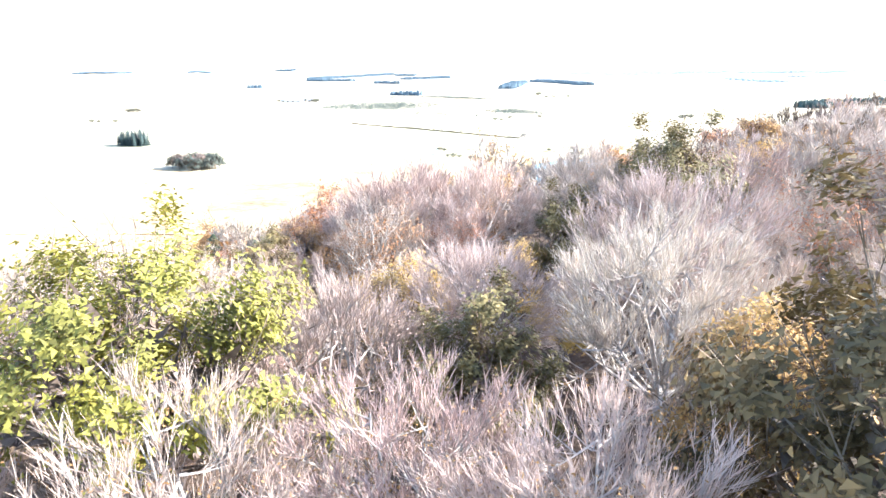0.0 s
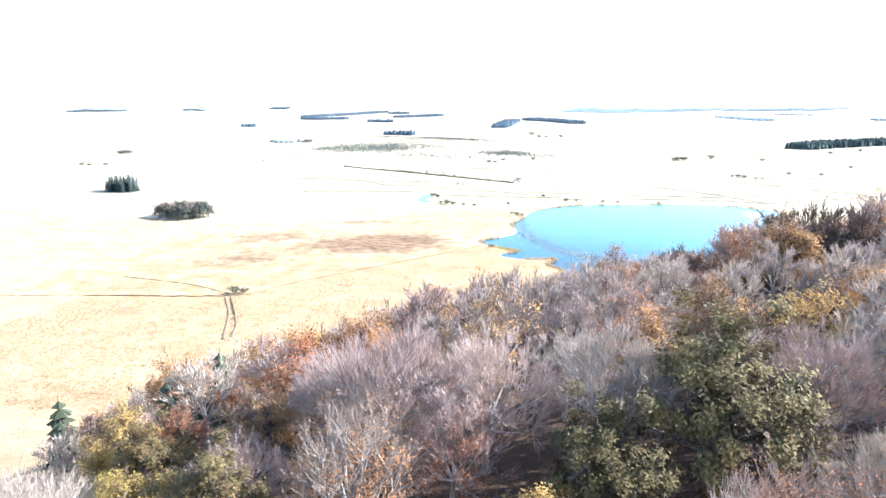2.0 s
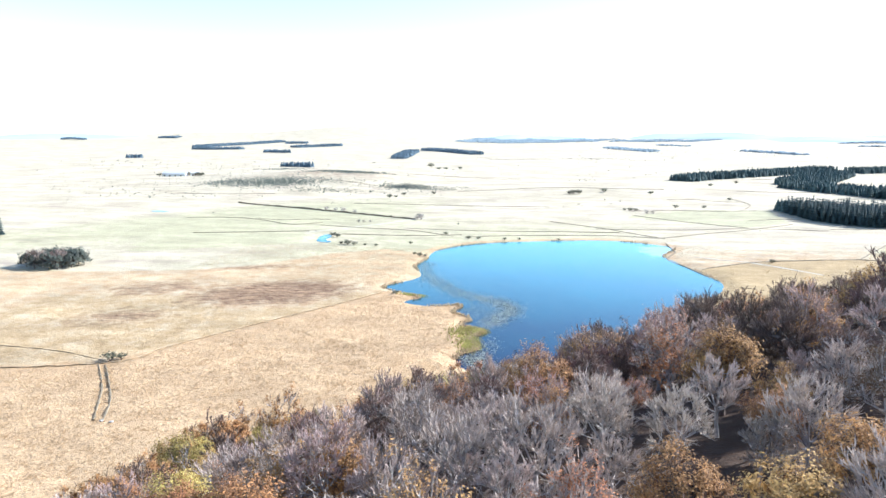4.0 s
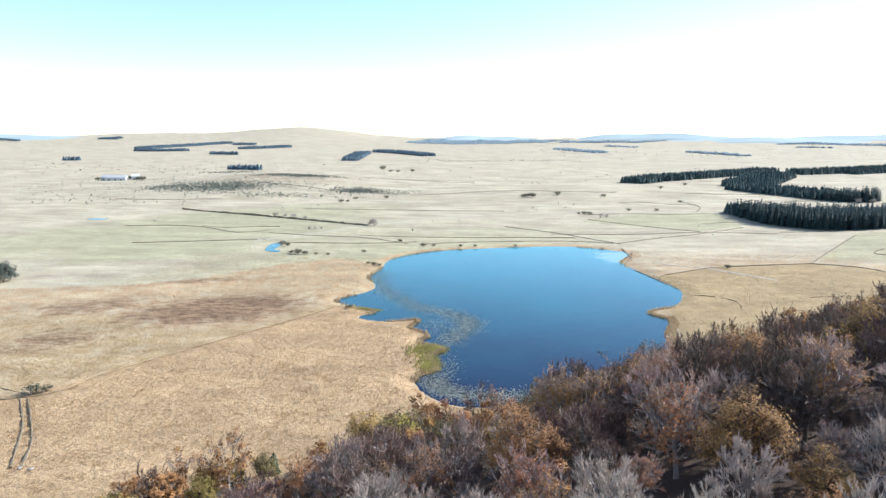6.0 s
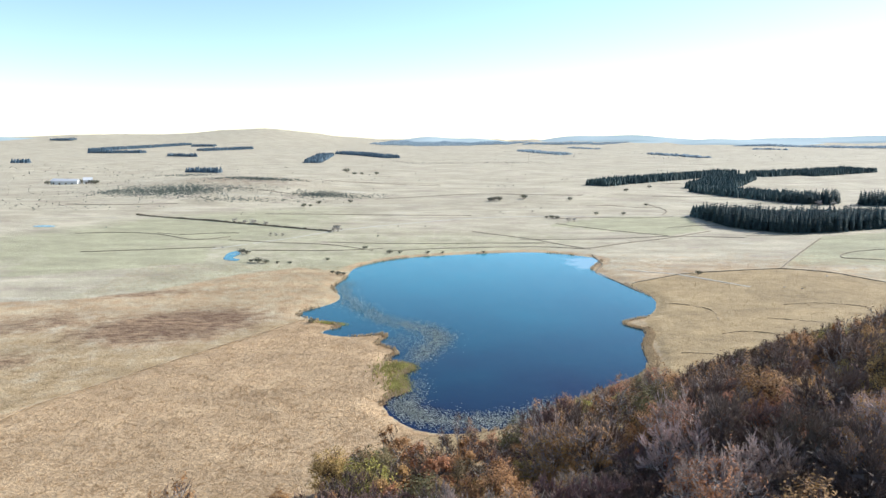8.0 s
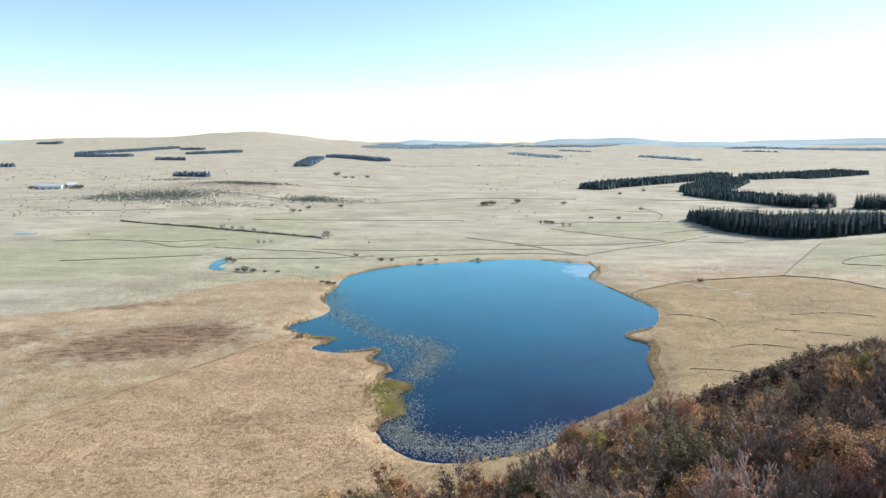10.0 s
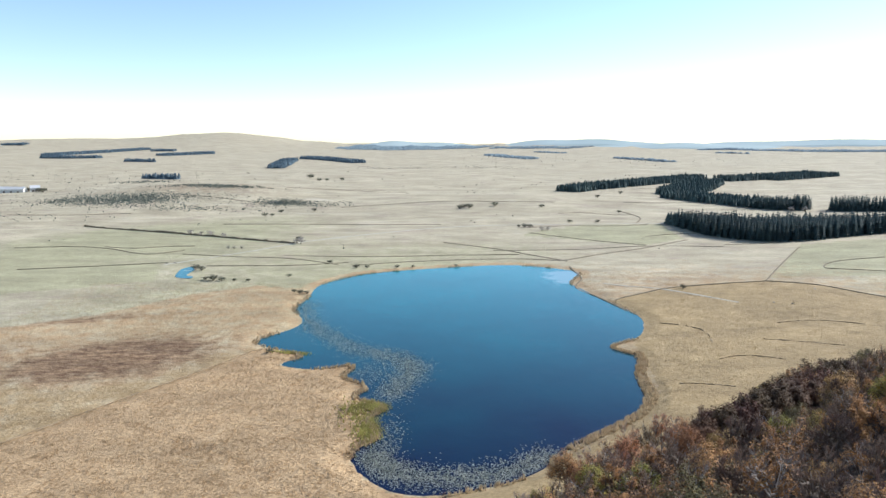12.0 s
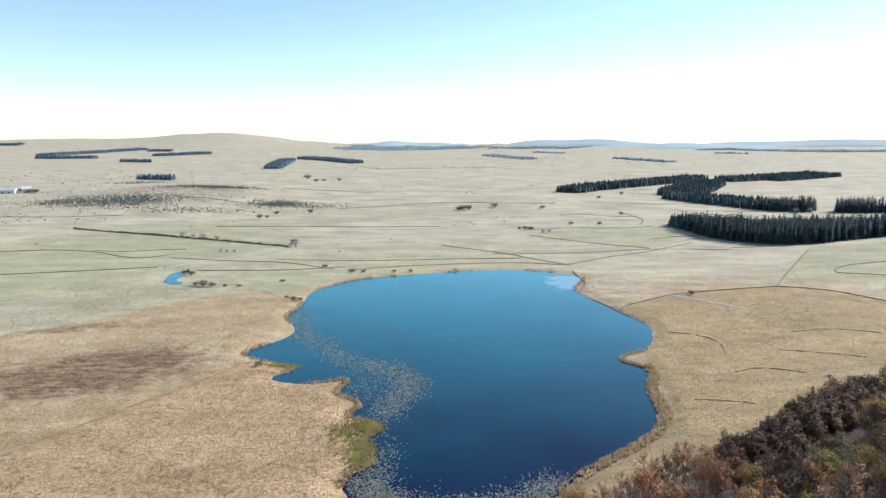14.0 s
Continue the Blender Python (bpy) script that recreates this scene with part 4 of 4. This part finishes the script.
# reeds along the water's edge
along = SHORE[rs.randint(0, len(SHORE), 9000)] + rs.uniform(-1, 1, (9000, 2)) * np.array([4.5, 4.5])
d_along = shore_distance(along[:, 0], along[:, 1])
along = along[(d_along > -0.8) & (d_along < 1.8) & (np.sin(along[:, 0] * 0.13) + np.sin(along[:, 1] * 0.09) > -0.6)]
BLADES = [tuft(20 + i, 5, 0.35, 1.15, 0.7) for i in range(3)]
scatter("reeds", BLADES, along, rs.uniform(0.5, 1.1, len(along)), REED, "dry tan reeds fringing the lake shore", "reeds", seed=2)
belt = random_spots(11000, 28, 82, 120, 222, lambda x, y: (shore_distance(x, y) > -1.2) & (shore_distance(x, y) < 3.2) & ~inside(FOREST, x, y - 3))
scatter("reed_bed", BLADES, belt, rs.uniform(0.6, 1.15, len(belt)), REED, "tall tan reed bed at the lake shore", "reeds", seed=4)
isles = np.concatenate([rs.normal(0, 1, (n_i, 2)) * (w, h) + (x, y) for x, y, w, h, n_i in [(-21, 168, 2.6, 2.6, 500), (-21, 152, 2.2, 4.5, 700), (-58, 221, 4, 1.2, 250), (-26, 163, 3, 4, 300)]])
scatter("sedge", BLADES, isles, rs.uniform(0.5, 0.9, len(isles)), SEDGE, "olive green sedge tufts standing in the shallows", "sedge", lift=0.02, seed=5)

# water lilies
PAD = np.array([[[0, 0, 0], [math.cos(a), math.sin(a), 0], [math.cos(a + 1.15), math.sin(a + 1.15), 0]] for a in (0, 1.15, 2.3, 3.45, 4.6)])
PAD_TILTED = PAD.copy()
PAD_TILTED[..., 2] = PAD[..., 0] * 0.5
swirl = smooth_line([(-69, 300), (-64, 272), (-52, 250), (-36, 228), (-20, 218), (-11, 206), (-13, 192), (-18, 178)], 14)
pads = swirl[rs.randint(0, len(swirl), 11000)] + rs.normal(0, 1, (11000, 2)) * (3.4, 4.6)
pads = np.concatenate([pads, rs.normal(0, 1, (900, 2)) * (7, 7) + (-27, 199), rs.normal(0, 1, (700, 2)) * (2.5, 9) + (-15, 143)])
south = smooth_line([(-20, 140), (-13, 130), (2, 126), (16, 129), (29, 138)], 12)
pads = np.concatenate([pads, south[rs.randint(0, len(south), 7500)] + rs.normal(0, 1, (7500, 2)) * (2.6, 3.6) + (0, -2.5)])
pads = pads[shore_distance(pads[:, 0], pads[:, 1]) < -0.6]
scatter("water_lilies", [PAD, PAD_TILTED], pads, rs.uniform(0.10, 0.25, len(pads)), LILY, "drifts of faded water lily pads on the lake", "water lilies", lift=0.02, seed=6, flat=True)

# heath scrub on the far knoll and the plain
scrub = np.concatenate([rs.normal(0, 1, (n_i, 2)) * (w, h) + (x, y) for x, y, w, h, n_i in
                        [(-365, 752, 34, 22, 2600), (-440, 757, 22, 18, 700), (-300, 858, 30, 12, 900), (-190, 748, 17, 12, 900), (-140, 742, 22, 12, 160), (-525, 1145, 30, 20, 200), (-278, 699, 24, 10, 160), (-255, 762, 30, 16, 60), (-400, 2115, 60, 15, 0), (650, 2200, 30, 80, 90), (-240, 700, 40, 15, 120), (-450, 640, 60, 20, 80),
                         (-560, 800, 80, 80, 150), (300, 2550, 160, 120, 110), (120, 1700, 60, 30, 60), (-120, 1680, 60, 30, 70), (-860, 1250, 200, 160, 160), (600, 2100, 300, 200, 160), (-100, 1000, 200, 120, 60)]])
dots = rs.uniform(0, 1, (3000, 2)) * (1100, 1500) + (-700, 440)
dots = dots[wave(dots[:, 0], dots[:, 1], 38, 0.7) + 0.5 * wave(dots[:, 0], dots[:, 1], 150, 2.0) > rs.uniform(0.7, 1.7, len(dots))]
scrub = np.concatenate([scrub, dots])
MOUND = np.concatenate([tuft(40 + i, 6, 1.0, 1.0, 0.1) + (rs.uniform(-0.5, 0.5), rs.uniform(-0.5, 0.5), 0) for i in range(2)])
scatter("heath_scrub", [MOUND, MOUND * np.array([1.3, 0.8, 0.8])], scrub, rs.uniform(0.4, 1.15, len(scrub)) * np.clip(scrub[:, 1] / 800, 1, 1.6), SCRUB, "dark heath scrub scattered over the rough grassland", "scrub", seed=8)


# ---- banks, walls, tracks ----
def ribbon(name, pts, width, height, material, label, category, ragged=0.25, per=8, kind="structure"):
    """A low bank, wall or track that follows the ground."""
    line = smooth_line(pts, per)
    k = Builder()
    prev = None
    for i, (x, y) in enumerate(line):
        d = line[min(i + 1, len(line) - 1)] - line[max(i - 1, 0)]
        o = np.array([-d[1], d[0]]) / (np.linalg.norm(d) + 1e-9) * width / 2 * rs.uniform(1 - ragged, 1 + ragged)
        h = height * rs.uniform(1 - ragged, 1 + ragged)
        a, b = (x - o[0], y - o[1]), (x + o[0], y + o[1])
        row = [Vector((*a, z_at(*a) - 0.2)), Vector((x - o[0] * 0.7, y - o[1] * 0.7, z_at(x, y) + h)), Vector((x + o[0] * 0.7, y + o[1] * 0.7, z_at(x, y) + h * 0.95)), Vector((*b, z_at(*b) - 0.2))]
        if prev:
            for j in range(3):
                k.face(prev[j], row[j], row[j + 1], prev[j + 1])
        prev = row
    return tagged(new(name, k.mesh(name, material)), label, category, kind=kind)


for pts in ([(269, 468), (223, 403), (188, 351)], [(188, 351), (162, 345), (127, 334), (108, 321), (89, 306)], [(188, 351), (212, 340), (232, 312), (262, 300)],
            [(0, 497), (40, 468), (65, 437), (84, 415)], [(84, 419), (118, 446), (153, 468), (197, 504)], [(75, 546), (123, 501), (156, 479)],
            [(-322, 462), (-284, 468), (-251, 461), (-213, 440), (-192, 456)], [(-271, 385), (-225, 396), (-184, 407)], [(310, 425), (263, 410), (244, 390), (255, 384), (300, 372)],
            [(-154, 395), (-103, 398), (-64, 410)], [(-116, 718), (-75, 734), (0, 756), (78, 750), (129, 751)], [(-449, 650), (-384, 646), (-326, 659)], [(-208, 594), (-121, 598), (-3, 594)],
            [(82, 396), (83, 362), (75, 338), (82, 315), (90, 286)], [(190, 701), (200, 650), (185, 606)]):
    ribbon("field_bank", pts, 1.1, 0.35, BANK, "dark overgrown field bank between meadows", "bank")
for pts in ([(104, 211), (113, 215), (120, 214), (128, 209)], [(80, 185), (88, 184), (97, 180)], [(133, 237), (146, 233), (160, 226)], [(95, 262), (106, 258), (113, 249), (110, 232)], [(150, 262), (172, 266), (190, 258)]):
    ribbon("pasture_ditch", pts, 0.5, 0.16, DRAIN, "broken turf edge in the rough pasture", "bank", 0.9, 9)
for shift in (-1.3, 1.3):
    ribbon("field_bank", [(-139 + shift, 106), (-133 + shift, 99), (-124 + shift, 88), (-117 + shift * 1.4, 78), (-110 + shift, 66)], 0.5, 0.22, BANK, "broken dark bank beside a narrow ditch", "bank", 0.8, 9)
for pts in ([(-230, 78), (-190, 92), (-139, 108), (-128, 128), (-107, 165), (-86, 200), (-72, 226)], [(-200, 118), (-165, 116), (-139, 109)]):
    ribbon("field_bank", pts, 0.40, 0.14, DRAIN, "thin broken bank of a moor drain", "bank", 0.9, 16)
ribbon("hedge_bank", [(-330, 577), (-312, 569), (-228, 535), (-174, 514), (-118, 488)], 2.8, 1.3, BANK, "dark scrubby hedge bank across the meadow", "hedge", 0.45, 20)
ribbon("track", [(-184, 400), (-169, 417), (-139, 456), (-100, 507), (0, 575), (114, 598), (230, 602)], 3.0, 0.07, TRACK, "pale gravel farm track over the meadows", "track", 0.1, 16)
ribbon("pale_bank", [(92, 345), (104, 338), (122, 330), (150, 300)], 2.0, 0.15, TRACK, "pale dry grass bank behind the shore", "bank")
ribbon("rear_bank", [(-60, 400), (-20, 415), (40, 425), (80, 418)], 1.6, 0.3, BANK, "low brown bank behind the far shore", "bank")


for i in range(16):
    r_x, r_y = rs.uniform(-420, 330), rs.uniform(430, 1150)
    run, drift = rs.uniform(60, 190), rs.uniform(-0.25, 0.25)
    pts = [(r_x + run * q, r_y + run * q * drift + rs.uniform(-9, 9)) for q in (0, 0.35, 0.7, 1.0)]
    ribbon("field_bank", pts, 1.0, 0.3, BANK, "faint low field bank in the dry grassland", "bank", 0.4, 6)


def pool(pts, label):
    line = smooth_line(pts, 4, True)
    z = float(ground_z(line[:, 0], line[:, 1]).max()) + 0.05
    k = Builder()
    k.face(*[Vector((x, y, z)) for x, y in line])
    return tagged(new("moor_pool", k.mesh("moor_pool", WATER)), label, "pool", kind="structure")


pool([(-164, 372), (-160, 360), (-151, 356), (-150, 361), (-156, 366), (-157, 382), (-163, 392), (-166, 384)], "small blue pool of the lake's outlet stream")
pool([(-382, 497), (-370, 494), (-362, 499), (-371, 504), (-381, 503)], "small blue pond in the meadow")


# ---- farm ----
def barn(x, y, length, depth, eaves, ridge, turn, label):
    """A long farm building with gables, a pitched roof, doors and windows."""
    root = tagged(new("farm_building"), label, "building")
    w, r_, d = Builder(), Builder(), Builder()
    a, b = length / 2, depth / 2
    c = [Vector((sx * a, sy * b, 0)) for sx, sy in ((-1, -1), (1, -1), (1, 1), (-1, 1))]
    up = [p + Vector((0, 0, eaves)) for p in c]
    g0, g1 = Vector((-a, 0, ridge - 0.1)), Vector((a, 0, ridge - 0.1))
    w.face(c[0], c[1], up[1], up[0])
    w.face(c[2], c[3], up[3], up[2])
    w.face(c[1], c[2], up[2], g1, up[1])
    w.face(c[3], c[0], up[0], g0, up[3])
    for s_ in (-1, 1):
        e0, e1 = Vector((-a - 0.4, s_ * (b + 0.5), eaves - 0.15)), Vector((a + 0.4, s_ * (b + 0.5), eaves - 0.15))
        t0, t1 = Vector((-a - 0.4, 0, ridge)), Vector((a + 0.4, 0, ridge))
        lift = Vector((0, 0, 0.25))
        r_.face(e0, e1, t1, t0)
        r_.face(e0 + lift, e1 + lift, t1 + lift, t0 + lift)
        r_.face(e0, e1, e1 + lift, e0 + lift)
    part("wall", w, WALL_PAINT, root)
    part("roof", r_, ROOF_MAT, root)
    for i in range(3):
        q = Builder()
        x0 = -a + length * (0.18 + 0.28 * i)
        q.face(Vector((x0, -b - 0.05, 0)), Vector((x0 + 2.6, -b - 0.05, 0)), Vector((x0 + 2.6, -b - 0.05, 2.6)), Vector((x0, -b - 0.05, 2.6)))
        part("door", q, DARK_BARK, root, "dark timber barn door")
    root.matrix_world = pose(x, y, z_at(x, y) - 0.3, 0, 0, turn)
    return root


barn(-606, 905, 34, 10, 5.0, 8.0, 2, "long white rendered barn with a pale sheet roof")
barn(-580, 914, 12, 9, 5.5, 9.0, 30, "tall rendered farmhouse with a pale sheet roof")
barn(-628, 920, 22, 11, 4.5, 8.0, -8, "low pale barn with a pale sheet roof")
for i, (x, y) in enumerate([(-570, 905), (-560, 900), (-590, 925), (-598, 928), (-640, 910), (-555, 890)]):
    plant(SHRUBS[i % 2], x, y, 2.4, i)

# ---- loose stones by the ditch and on the meadow ----
def stone(seed):
    r = random.Random(seed)
    bm = bmesh.new()
    bmesh.ops.create_icosphere(bm, subdivisions=1, radius=0.5)
    for v in bm.verts:
        v.co *= r.uniform(0.7, 1.15)
        v.co.z *= 0.65
    me = bpy.data.meshes.new("boulder")
    bm.to_mesh(me)
    bm.free()
    me.materials.append(STONE)
    return me


STONES = [stone(i) for i in range(3)]
for i, (x, y) in enumerate([(-109, 66), (-106, 66), (168, 300), (176, 297), (-178, 405), (-180, 408), (-184, 404), (232, 352), (205, 330)]):
    ob = tagged(new("boulder", STONES[i % 3]), "pale lichened boulder lying on the grass", "boulder")
    ob.matrix_world = pose(x, y, z_at(x, y) + 0.1, 0, 0, i * 40)
    ob.scale = (1.4, 1.2, 1.1)

retire([p for some in (*KINDS.values(), *FINE.values(), *LIGHT.values()) for p in some] + SPRUCES + SMALL_SPRUCES + CONES + FAR_CONES + LUMPS + SHRUBS + PALE_SHRUBS + COPSE_TREES)
